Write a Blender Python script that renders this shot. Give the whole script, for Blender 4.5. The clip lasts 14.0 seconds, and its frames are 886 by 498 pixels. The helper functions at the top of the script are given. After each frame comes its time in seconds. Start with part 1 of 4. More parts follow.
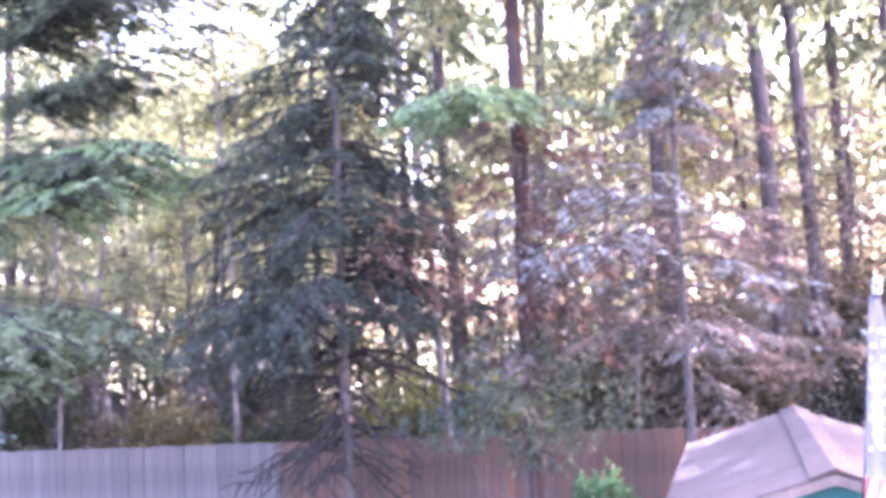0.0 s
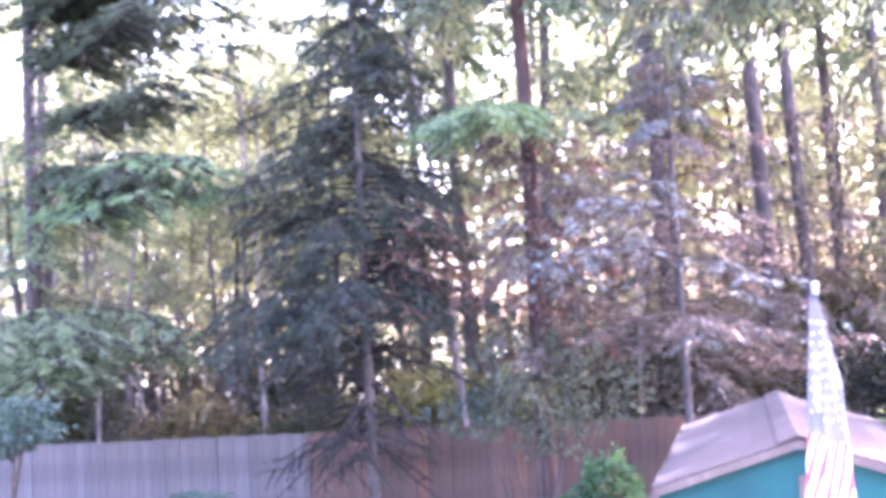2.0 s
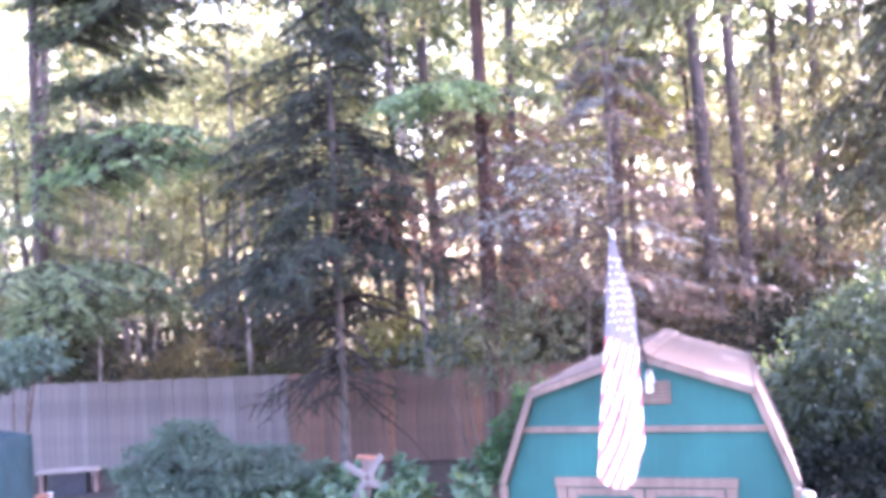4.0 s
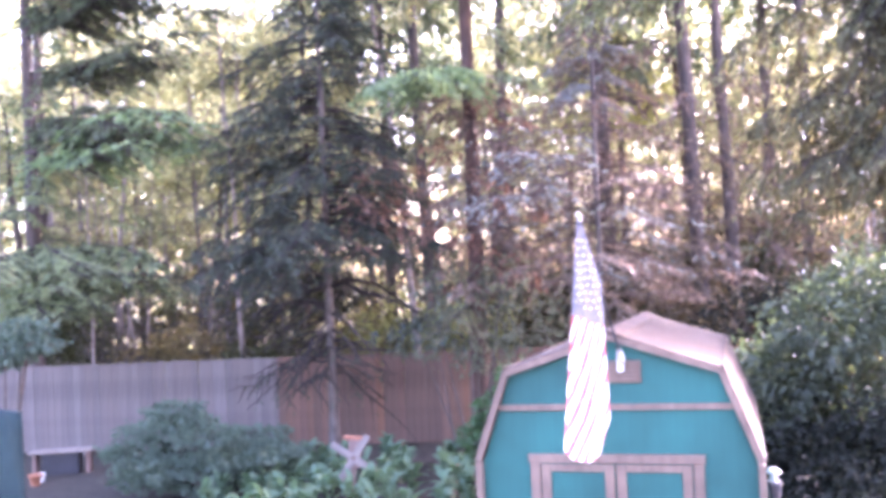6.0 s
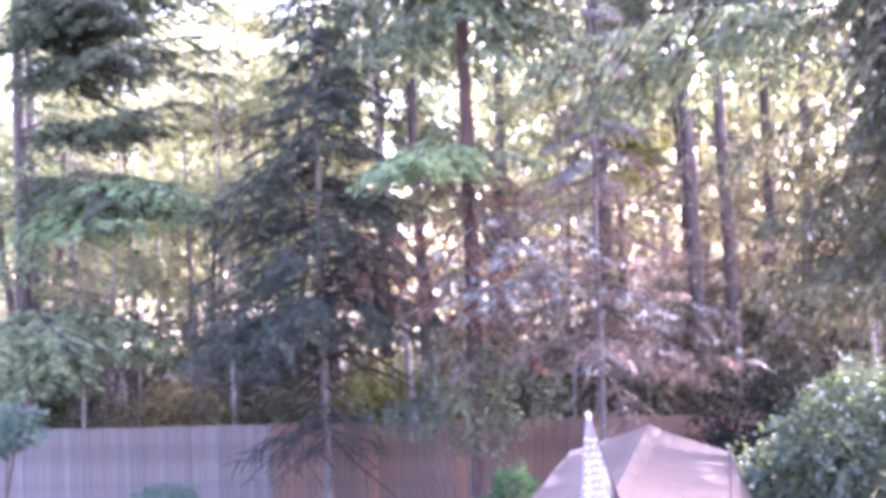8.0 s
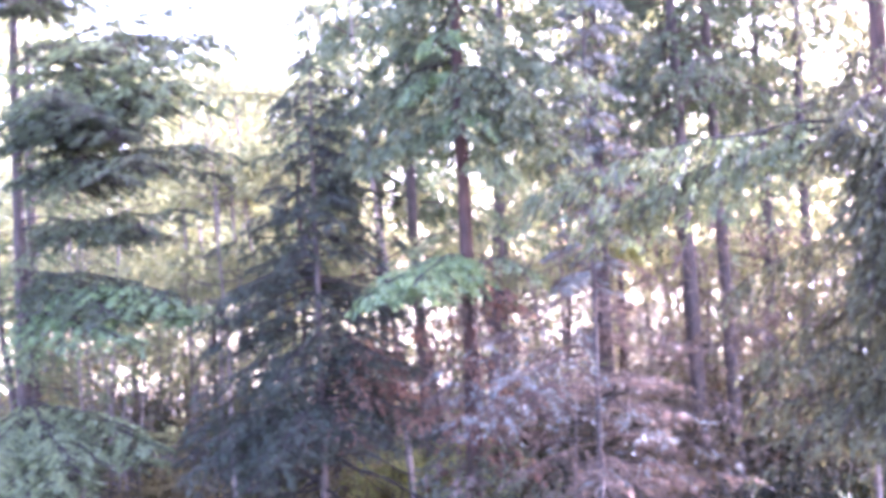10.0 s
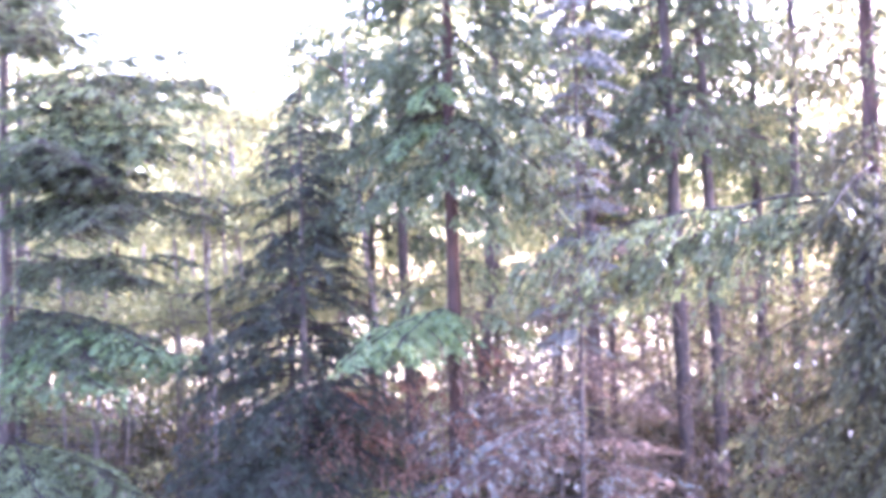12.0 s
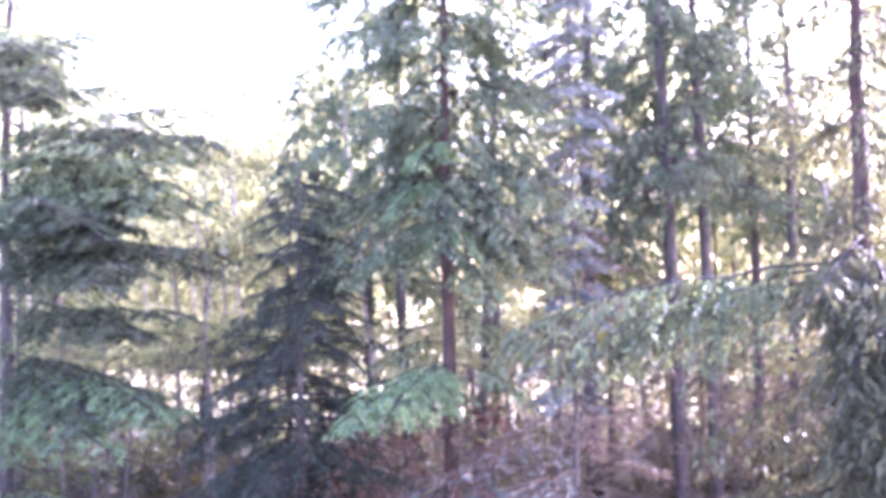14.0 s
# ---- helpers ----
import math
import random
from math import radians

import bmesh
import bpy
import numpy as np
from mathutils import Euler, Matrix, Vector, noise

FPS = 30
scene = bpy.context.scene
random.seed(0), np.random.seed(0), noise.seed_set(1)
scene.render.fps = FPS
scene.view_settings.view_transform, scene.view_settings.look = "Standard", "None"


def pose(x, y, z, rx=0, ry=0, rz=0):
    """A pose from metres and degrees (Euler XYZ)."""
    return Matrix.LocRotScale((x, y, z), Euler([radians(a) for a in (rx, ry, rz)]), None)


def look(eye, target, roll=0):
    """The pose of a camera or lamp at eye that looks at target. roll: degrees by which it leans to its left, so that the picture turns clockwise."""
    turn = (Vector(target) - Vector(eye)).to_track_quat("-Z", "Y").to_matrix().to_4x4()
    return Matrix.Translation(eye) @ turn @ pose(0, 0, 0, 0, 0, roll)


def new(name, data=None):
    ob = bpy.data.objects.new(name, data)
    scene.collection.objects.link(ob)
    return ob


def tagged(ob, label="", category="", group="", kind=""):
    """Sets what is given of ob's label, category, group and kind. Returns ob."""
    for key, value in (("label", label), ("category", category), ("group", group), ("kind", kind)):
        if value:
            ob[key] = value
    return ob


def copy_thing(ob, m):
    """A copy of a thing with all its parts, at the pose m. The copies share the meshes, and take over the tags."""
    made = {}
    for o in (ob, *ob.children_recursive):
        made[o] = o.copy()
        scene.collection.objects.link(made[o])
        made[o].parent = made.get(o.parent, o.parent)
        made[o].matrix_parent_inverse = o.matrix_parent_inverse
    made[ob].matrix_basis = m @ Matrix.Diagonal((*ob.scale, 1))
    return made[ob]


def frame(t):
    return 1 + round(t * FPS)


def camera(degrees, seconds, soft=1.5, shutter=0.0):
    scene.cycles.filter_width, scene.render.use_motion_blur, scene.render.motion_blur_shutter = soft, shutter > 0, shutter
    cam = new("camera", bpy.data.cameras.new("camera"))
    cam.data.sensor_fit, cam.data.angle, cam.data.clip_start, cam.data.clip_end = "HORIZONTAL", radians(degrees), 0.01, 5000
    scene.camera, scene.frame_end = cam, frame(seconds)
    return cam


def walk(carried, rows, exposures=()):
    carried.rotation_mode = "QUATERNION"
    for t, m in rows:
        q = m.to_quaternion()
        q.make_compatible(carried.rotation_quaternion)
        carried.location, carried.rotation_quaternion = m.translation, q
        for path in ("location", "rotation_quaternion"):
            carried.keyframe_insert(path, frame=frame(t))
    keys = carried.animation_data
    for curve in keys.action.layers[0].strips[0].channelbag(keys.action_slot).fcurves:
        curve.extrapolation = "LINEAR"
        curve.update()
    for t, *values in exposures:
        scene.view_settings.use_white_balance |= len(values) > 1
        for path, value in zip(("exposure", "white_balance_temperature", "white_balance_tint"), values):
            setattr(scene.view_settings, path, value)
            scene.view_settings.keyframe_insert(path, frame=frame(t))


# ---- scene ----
cam = camera(50.0, 14.0, soft=4.5)
PATH = [
    (0.0, look((0.637, -1.250, 3.533), (-0.050, 8.687, 4.417), -2.79)),
    (0.5, look((0.661, -1.363, 3.581), (-0.025, 8.567, 4.545), 0.96)),
    (1.0, look((0.585, -1.750, 3.552), (-0.089, 8.198, 4.325), -1.92)),
    (1.5, look((0.550, -2.059, 3.560), (-0.161, 7.887, 4.317), -3.17)),
    (2.0, look((0.519, -2.427, 3.526), (-0.200, 7.510, 4.389), -3.33)),
    (2.5, look((0.558, -2.923, 3.490), (-0.253, 6.990, 4.526), -8.49)),
    (3.0, look((0.779, -3.468, 3.443), (-0.011, 6.443, 4.521), -7.48)),
    (3.5, look((1.125, -4.085, 3.333), (0.384, 5.869, 3.938), -3.10)),
    (6.0, look((1.504, -4.470, 3.216), (0.791, 5.499, 3.559), -2.78)),
    (6.5, look((1.511, -4.394, 3.455), (0.869, 5.580, 3.771), -1.28)),
    (7.0, look((1.517, -4.348, 3.835), (0.864, 5.624, 4.186), -1.50)),
    (7.5, look((1.485, -4.359, 4.173), (0.809, 5.610, 4.561), -1.47)),
    (8.0, look((1.478, -4.240, 4.611), (0.827, 5.733, 4.939), -2.26)),
    (8.5, look((1.485, -4.281, 5.057), (0.852, 5.692, 5.424), -2.05)),
    (9.0, look((1.511, -4.366, 5.573), (0.873, 5.607, 5.946), -2.42)),
    (11.5, look((1.773, -4.151, 7.286), (1.057, 5.818, 7.610), -2.38)),
    (12.0, look((1.824, -4.174, 7.429), (1.167, 5.798, 7.767), -1.40)),
    (12.5, look((1.861, -4.233, 7.539), (1.190, 5.740, 7.829), -2.79)),
    (13.0, look((1.904, -4.250, 7.686), (1.220, 5.724, 7.936), -1.93)),
    (13.5, look((1.953, -4.235, 7.945), (1.244, 5.736, 8.215), -1.84)),
    (14.0, look((1.999, -4.315, 8.206), (1.301, 5.650, 8.676), -1.09)),
]
walk(cam, PATH, exposures=((0.0, 4.5, 5130, 50), (2.5, 4.38, 4990, 47), (3.5, 4.3, 5140, 46), (6.0, 4.26, 5350, 48), (9.0, 4.34, 5050, 51), (12.0, 4.27, 4990, 50), (14.0, 4.09, 4990, 51)))

# ---- daylight ----
SUN_WAY = Vector((0.71, 0.54, 0.48)).normalized()  # towards the sun
world = bpy.data.worlds.new("daylight")
scene.world = world
world.use_nodes = True
wn = world.node_tree.nodes
sky = wn.new("ShaderNodeTexSky")
sky.sky_type = "NISHITA"
sky.sun_disc = False
sky.sun_elevation = math.asin(SUN_WAY.z)
sky.sun_rotation = math.atan2(SUN_WAY.x, SUN_WAY.y)
sky.air_density, sky.dust_density, sky.ozone_density = 1.0, 4.0, 0.4
wn["Background"].inputs["Strength"].default_value = 0.15
haze = wn.new("ShaderNodeMix")  # summer haze takes some blue out of the sky
haze.data_type, haze.blend_type = "RGBA", "MULTIPLY"
haze.inputs["Factor"].default_value, haze.inputs["B"].default_value = 1.0, (1.12, 1.0, 0.82, 1)
world.node_tree.links.new(sky.outputs["Color"], haze.inputs["A"])
world.node_tree.links.new(haze.outputs["Result"], wn["Background"].inputs["Color"])
sun = new("sun", bpy.data.lights.new("sun", "SUN"))
sun.data.energy, sun.data.angle, sun.data.color = 3.4, radians(0.5), (1.0, 0.96, 0.9)
sun.matrix_world = look((0, 0, 30), Vector((0, 0, 30)) - SUN_WAY)


# ---- materials ----
def material(name):
    m = bpy.data.materials.new(name)
    m.use_nodes = True
    return m, m.node_tree.nodes, m.node_tree.links, m.node_tree.nodes["Principled BSDF"]


def ramp(nodes, stops):
    r = nodes.new("ShaderNodeValToRGB")
    while len(r.color_ramp.elements) < len(stops):
        r.color_ramp.elements.new(0.5)
    for e, (p, c) in zip(r.color_ramp.elements, stops):
        e.position, e.color = p, (*c, 1)
    return r


def noise_node(nodes, links, scale, detail=4.0, stretch=(1, 1, 1), coords="Object"):
    tc, mp, nz = nodes.new("ShaderNodeTexCoord"), nodes.new("ShaderNodeMapping"), nodes.new("ShaderNodeTexNoise")
    mp.inputs["Scale"].default_value = stretch
    nz.inputs["Scale"].default_value, nz.inputs["Detail"].default_value = scale, detail
    links.new(tc.outputs[coords], mp.inputs["Vector"])
    links.new(mp.outputs["Vector"], nz.inputs["Vector"])
    return nz


def mix_colour(nodes, links, kind, fac, a, b):
    x = nodes.new("ShaderNodeMix")
    x.data_type, x.blend_type = "RGBA", kind
    for sock, v in ((x.inputs["Factor"], fac), (x.inputs["A"], a), (x.inputs["B"], b)):
        if hasattr(v, "is_output"):
            links.new(v, sock)
        elif isinstance(v, tuple):
            sock.default_value = (*v, 1)
        else:
            sock.default_value = v
    return x.outputs["Result"]


def rough_material(name, dark, light, scale, stretch=(1, 1, 1), rough=0.85, bump=0.3, fine=8.0, spread=0.0):
    """Grain, stains at a second scale, relief, and a shift from piece to piece."""
    m, n, l, b = material(name)
    grain = noise_node(n, l, scale, 6, stretch)
    r = ramp(n, ((0.25, dark), (0.75, light)))
    l.new(grain.outputs["Fac"], r.inputs["Fac"])
    stain = noise_node(n, l, scale / fine, 3)
    r2 = ramp(n, ((0.3, (0.55, 0.55, 0.55)), (0.7, (1.15, 1.12, 1.1))))
    l.new(stain.outputs["Fac"], r2.inputs["Fac"])
    col = mix_colour(n, l, "MULTIPLY", 0.8, r.outputs["Color"], r2.outputs["Color"])
    if spread:
        info = n.new("ShaderNodeObjectInfo")
        r3 = ramp(n, ((0.0, (1 - spread,) * 3), (0.5, (1.0, 0.97 - spread * 0.2, 0.94 - spread * 0.3)), (1.0, (1 + spread,) * 3)))
        l.new(info.outputs["Random"], r3.inputs["Fac"])
        col = mix_colour(n, l, "MULTIPLY", 1.0, col, r3.outputs["Color"])
    l.new(col, b.inputs["Base Color"])
    b.inputs["Roughness"].default_value = rough
    bp = n.new("ShaderNodeBump")
    bp.inputs["Strength"].default_value, bp.inputs["Distance"].default_value = bump, 0.02
    l.new(grain.outputs["Fac"], bp.inputs["Height"])
    l.new(bp.outputs["Normal"], b.inputs["Normal"])
    return m


def leaf_material(name, dark, light, glow, through_share=0.45, gloss=0.35):
    """Leaves that let light through; each leaf has its own shade."""
    m, n, l, b = material(name)
    geo = n.new("ShaderNodeNewGeometry")
    r = ramp(n, ((0.0, dark), (1.0, light)))
    patch = noise_node(n, l, 0.9, 3)
    mean = n.new("ShaderNodeMath")
    mean.operation = "MULTIPLY_ADD"
    mean.inputs[1].default_value = 0.55
    half = n.new("ShaderNodeMath")
    half.operation = "MULTIPLY"
    half.inputs[1].default_value = 0.5
    l.new(patch.outputs["Fac"], half.inputs[0])
    l.new(geo.outputs["Random Per Island"], mean.inputs[0])
    l.new(half.outputs[0], mean.inputs[2])
    l.new(mean.outputs[0], r.inputs["Fac"])
    l.new(r.outputs["Color"], b.inputs["Base Color"])
    b.inputs["Roughness"].default_value = 0.55
    b.inputs["Specular IOR Level"].default_value = gloss
    tr = n.new("ShaderNodeBsdfTranslucent")
    tint = mix_colour(n, l, "MULTIPLY", 1.0, r.outputs["Color"], glow)
    l.new(tint, tr.inputs["Color"])
    mx = n.new("ShaderNodeMixShader")
    mx.inputs["Fac"].default_value = through_share
    l.new(b.outputs["BSDF"], mx.inputs[1])
    l.new(tr.outputs["BSDF"], mx.inputs[2])
    l.new(mx.outputs["Shader"], n["Material Output"].inputs["Surface"])
    return m


BARK_DARK = rough_material("dark_bark", (0.045, 0.034, 0.031), (0.15, 0.115, 0.103), 14, (1, 1, 0.2), bump=0.8)
BARK_RED = rough_material("red_bark", (0.034, 0.02, 0.016), (0.12, 0.066, 0.052), 12, (1, 1, 0.15), bump=0.8)
BARK_GREY = rough_material("grey_brown_bark", (0.06, 0.049, 0.043), (0.19, 0.156, 0.14), 12, (1, 1, 0.4), bump=0.6)
BARK_PALE = rough_material("pale_bark", (0.16, 0.13, 0.12), (0.42, 0.36, 0.33), 10, (1, 1, 0.5), bump=0.5)
LICHEN_BARK = rough_material("lichen_bark", (0.06, 0.05, 0.048), (0.18, 0.155, 0.15), 22, bump=0.7)
TWIG = rough_material("dry_twig", (0.05, 0.036, 0.03), (0.15, 0.11, 0.09), 20, bump=0.3)
SPRUCE = leaf_material("spruce_needles", (0.031, 0.041, 0.029), (0.076, 0.097, 0.066), (1.3, 1.3, 0.9), 0.35)
FIR_LIGHT = leaf_material("young_fir_needles", (0.1, 0.145, 0.072), (0.225, 0.3, 0.15), (1.3, 1.4, 0.9), 0.4)
FIR_MID = leaf_material("fir_needles", (0.07, 0.083, 0.052), (0.195, 0.226, 0.14), (1.3, 1.4, 0.9), 0.35, 0.12)
HEMLOCK = leaf_material("hemlock_needles", (0.095, 0.111, 0.065), (0.262, 0.302, 0.172), (1.3, 1.4, 0.9), 0.42, 0.15)
HEMLOCK_DEEP = leaf_material("deep_green_hemlock_needles", (0.055, 0.064, 0.043), (0.14, 0.16, 0.105), (1.3, 1.4, 0.9), 0.4, 0.12)
CEDAR = leaf_material("cedar_sprays", (0.048, 0.049, 0.027), (0.134, 0.133, 0.071), (1.4, 1.3, 0.9), 0.25, 0.2)
LICHEN = leaf_material("lichen_tufts", (0.125, 0.143, 0.138), (0.26, 0.29, 0.278), (1.0, 1.0, 1.0), 0.35)
DEAD_NEEDLES = leaf_material("dry_brown_needles", (0.095, 0.06, 0.046), (0.27, 0.175, 0.13), (1.6, 1.2, 0.9), 0.45)
PALE_BOUGH = leaf_material("pale_green_sprays", (0.088, 0.104, 0.058), (0.185, 0.215, 0.12), (1.3, 1.3, 0.9), 0.4, 0.15)
# near-black leaf tone: the shade under the shrubs is put into the colour
SHADE_LEAVES = leaf_material("shade_dark_leaves", (0.012, 0.014, 0.012), (0.034, 0.038, 0.03), (1.2, 1.3, 0.8), 0.2, 0.08)
DRY_TWIGLETS = leaf_material("dry_mauve_twiglets", (0.088, 0.066, 0.052), (0.23, 0.176, 0.142), (1.2, 1.05, 0.95), 0.35)
UNDERGROWTH = leaf_material("dull_undergrowth", (0.062, 0.055, 0.037), (0.2, 0.175, 0.105), (1.7, 1.4, 0.9), 0.5)
BROADLEAF = leaf_material("backlit_leaves", (0.106, 0.11, 0.068), (0.29, 0.294, 0.185), (1.8, 1.78, 1.25), 0.65)
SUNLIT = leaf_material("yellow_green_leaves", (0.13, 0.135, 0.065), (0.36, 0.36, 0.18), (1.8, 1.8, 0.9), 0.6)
SHRUB_DARK = leaf_material("dark_shrub_leaves", (0.04, 0.048, 0.03), (0.11, 0.12, 0.065), (1.8, 1.6, 0.8), 0.4)
RHODO = leaf_material("glossy_evergreen_leaves", (0.024, 0.033, 0.024), (0.125, 0.145, 0.092), (1.6, 1.7, 0.8), 0.35, 0.5)
BLUE_SHRUB = leaf_material("blue_green_needles", (0.05, 0.076, 0.056), (0.125, 0.172, 0.128), (1.1, 1.3, 0.9), 0.3)
LEAFY_DARK = leaf_material("dark_broad_leaves", (0.034, 0.041, 0.029), (0.18, 0.195, 0.13), (1.5, 1.5, 0.9), 0.35, 0.4)
LIME = leaf_material("fresh_green_leaves", (0.036, 0.066, 0.034), (0.09, 0.15, 0.074), (1.3, 1.5, 0.8), 0.4, 0.15)
HOSTA = leaf_material("garden_leaves", (0.075, 0.12, 0.078), (0.16, 0.235, 0.16), (1.2, 1.4, 0.8), 0.35, 0.12)
FENCE_GREY = rough_material("weathered_grey_wood", (0.115, 0.097, 0.094), (0.235, 0.2, 0.195), 9, (1, 1, 0.06), bump=0.4, spread=0.12)
def vary_boards(mat):
    """Boards of one fence that have aged to orange, brown and grey."""
    n, l, b = mat.node_tree.nodes, mat.node_tree.links, mat.node_tree.nodes["Principled BSDF"]
    wood = b.inputs["Base Color"].links[0].from_socket
    info = n.new("ShaderNodeObjectInfo")
    r = ramp(n, ((0.0, (0.86, 0.9, 0.95)), (0.25, (1.0, 0.97, 0.95)), (0.5, (1.2, 1.04, 0.9)), (0.7, (0.96, 0.93, 0.94)), (0.88, (0.82, 0.79, 0.82))))
    r.color_ramp.interpolation = "CONSTANT"
    l.new(info.outputs["Random"], r.inputs["Fac"])
    l.new(mix_colour(n, l, "MULTIPLY", 1.0, wood, r.outputs["Color"]), b.inputs["Base Color"])


FENCE_BROWN = rough_material("brown_cedar_wood", (0.108, 0.063, 0.045), (0.275, 0.168, 0.122), 9, (1, 1, 0.06), bump=0.4, spread=0.12)
vary_boards(FENCE_BROWN)
TEAL = rough_material("teal_painted_siding", (0.014, 0.1, 0.09), (0.0165, 0.112, 0.1), 30, (1, 1, 0.05), rough=0.75, bump=0.03, fine=25)
TRIM = rough_material("tan_painted_trim", (0.155, 0.105, 0.08), (0.225, 0.158, 0.122), 20, (1, 1, 0.2), rough=0.7, bump=0.15)
SHINGLE = rough_material("brown_shingle", (0.066, 0.046, 0.038), (0.13, 0.092, 0.078), 60, rough=0.95, bump=0.5, fine=40, spread=0.04)
GROUND = rough_material("bare_earth", (0.02, 0.0165, 0.013), (0.056, 0.046, 0.034), 7, bump=0.8, fine=16, rough=1.0)
def add_meadow(mat):
    """Dry pale grass takes over from the earth beyond the far edge of the woods."""
    n, l, b = mat.node_tree.nodes, mat.node_tree.links, mat.node_tree.nodes["Principled BSDF"]
    earth = b.inputs["Base Color"].links[0].from_socket
    tc, sep, edge = n.new("ShaderNodeTexCoord"), n.new("ShaderNodeSeparateXYZ"), n.new("ShaderNodeMapRange")
    l.new(tc.outputs["Object"], sep.inputs["Vector"])
    l.new(sep.outputs["Y"], edge.inputs["Value"])
    edge.inputs["From Min"].default_value, edge.inputs["From Max"].default_value = 54, 62
    blades = noise_node(n, l, 3.0, 5)
    r = ramp(n, ((0.3, (0.17, 0.15, 0.08)), (0.7, (0.29, 0.255, 0.14))))
    l.new(blades.outputs["Fac"], r.inputs["Fac"])
    l.new(mix_colour(n, l, "MIX", edge.outputs["Result"], earth, r.outputs["Color"]), b.inputs["Base Color"])


add_meadow(GROUND)
STEEL = rough_material("brushed_metal", (0.35, 0.35, 0.36), (0.5, 0.5, 0.5), 40, rough=0.35, bump=0.05)
WHITE = rough_material("white_paint", (0.7, 0.7, 0.7), (0.82, 0.82, 0.82), 25, rough=0.5, bump=0.05)
DARK_METAL = rough_material("dark_metal", (0.016, 0.016, 0.024), (0.038, 0.038, 0.05), 30, rough=0.45, bump=0.1)
# limb and twig bark darkened, so its colour carries the crowns' inner shade
SHADED_BARK = rough_material("bark_darkened_for_shade", (0.015, 0.012, 0.01), (0.052, 0.04, 0.034), 18, bump=0.5)
OLIVE = leaf_material("olive_thicket_leaves", (0.1, 0.09, 0.058), (0.29, 0.26, 0.155), (1.8, 1.6, 0.9), 0.5)
BRUSH = leaf_material("bare_brown_brush", (0.1, 0.08, 0.057), (0.3, 0.24, 0.165), (1.3, 1.1, 0.9), 0.25, 0.1)
GREY_BROWN_WOOD = rough_material("reddish_weathered_wood", (0.16, 0.1, 0.085), (0.32, 0.22, 0.19), 12, (1, 1, 0.1), bump=0.3)
PALE_WOOD = rough_material("bleached_wood", (0.2, 0.16, 0.14), (0.34, 0.29, 0.26), 12, (1, 1, 0.1), bump=0.3)
TERRACOTTA = rough_material("terracotta", (0.3, 0.12, 0.07), (0.5, 0.24, 0.15), 15, rough=0.8, bump=0.2)
TARP = rough_material("blue_tarp", (0.008, 0.022, 0.033), (0.014, 0.035, 0.05), 6, rough=1.0, bump=0.4)

TARP.node_tree.nodes["Principled BSDF"].inputs["Specular IOR Level"].default_value = 0.1


def cloth(name, dark, light):
    m, n, l, b = material(name)
    weave = noise_node(n, l, 60, 3)
    r = ramp(n, ((0.3, dark), (0.7, light)))
    l.new(weave.outputs["Fac"], r.inputs["Fac"])
    l.new(r.outputs["Color"], b.inputs["Base Color"])
    b.inputs["Roughness"].default_value = 0.8
    tr, mx = n.new("ShaderNodeBsdfTranslucent"), n.new("ShaderNodeMixShader")
    mx.inputs["Fac"].default_value = 0.4
    l.new(r.outputs["Color"], tr.inputs["Color"])
    l.new(b.outputs["BSDF"], mx.inputs[1])
    l.new(tr.outputs["BSDF"], mx.inputs[2])
    l.new(mx.outputs["Shader"], n["Material Output"].inputs["Surface"])
    return m


FLAG_RED, FLAG_WHITE, FLAG_BLUE = cloth("red_cloth", (0.34, 0.075, 0.09), (0.4, 0.1, 0.115)), cloth("white_cloth", (0.62, 0.62, 0.64), (0.7, 0.7, 0.72)), cloth("blue_cloth", (0.16, 0.16, 0.2), (0.19, 0.19, 0.235))


# ---- mesh tools ----
def mesh_from(name, verts, quads, mat, smooth=False):
    me = bpy.data.meshes.new(name)
    verts, quads = np.asarray(verts, np.float32), np.asarray(quads, np.int32)
    me.vertices.add(len(verts))
    me.vertices.foreach_set("co", verts.ravel())
    me.loops.add(quads.size)
    me.loops.foreach_set("vertex_index", quads.ravel())
    me.polygons.add(len(quads))
    me.polygons.foreach_set("loop_start", np.arange(0, quads.size, 4, dtype=np.int32))
    me.polygons.foreach_set("loop_total", np.full(len(quads), 4, np.int32))
    me.polygons.foreach_set("use_smooth", np.full(len(quads), smooth))
    me.materials.append(mat)
    me.update(calc_edges=True)
    return me


def part(name, bm, mat, parent, label=""):
    """A bmesh or a mesh as one part of a thing."""
    if isinstance(bm, bmesh.types.BMesh):
        me = bpy.data.meshes.new(name)
        bm.to_mesh(me)
        bm.free()
        me.materials.append(mat)
    else:
        me = bm
    ob = new(name, me)
    ob.parent = parent
    return tagged(ob, label)


def thing(name, m, label, category, group="", kind=""):
    ob = new(name)
    ob.empty_display_size = 0.2
    ob.matrix_world = m
    return tagged(ob, label, category, group, kind)


def box(bm, lo, hi, bevel=0.0, m=Matrix()):
    c, s = (Vector(lo) + Vector(hi)) / 2, Vector(hi) - Vector(lo)
    made = bmesh.ops.create_cube(bm, size=1, matrix=m @ Matrix.LocRotScale(c, None, s))
    if bevel:
        edges = {e for v in made["verts"] for e in v.link_edges}
        bmesh.ops.bevel(bm, geom=list(edges), offset=bevel, segments=1, affect="EDGES")
    return bm


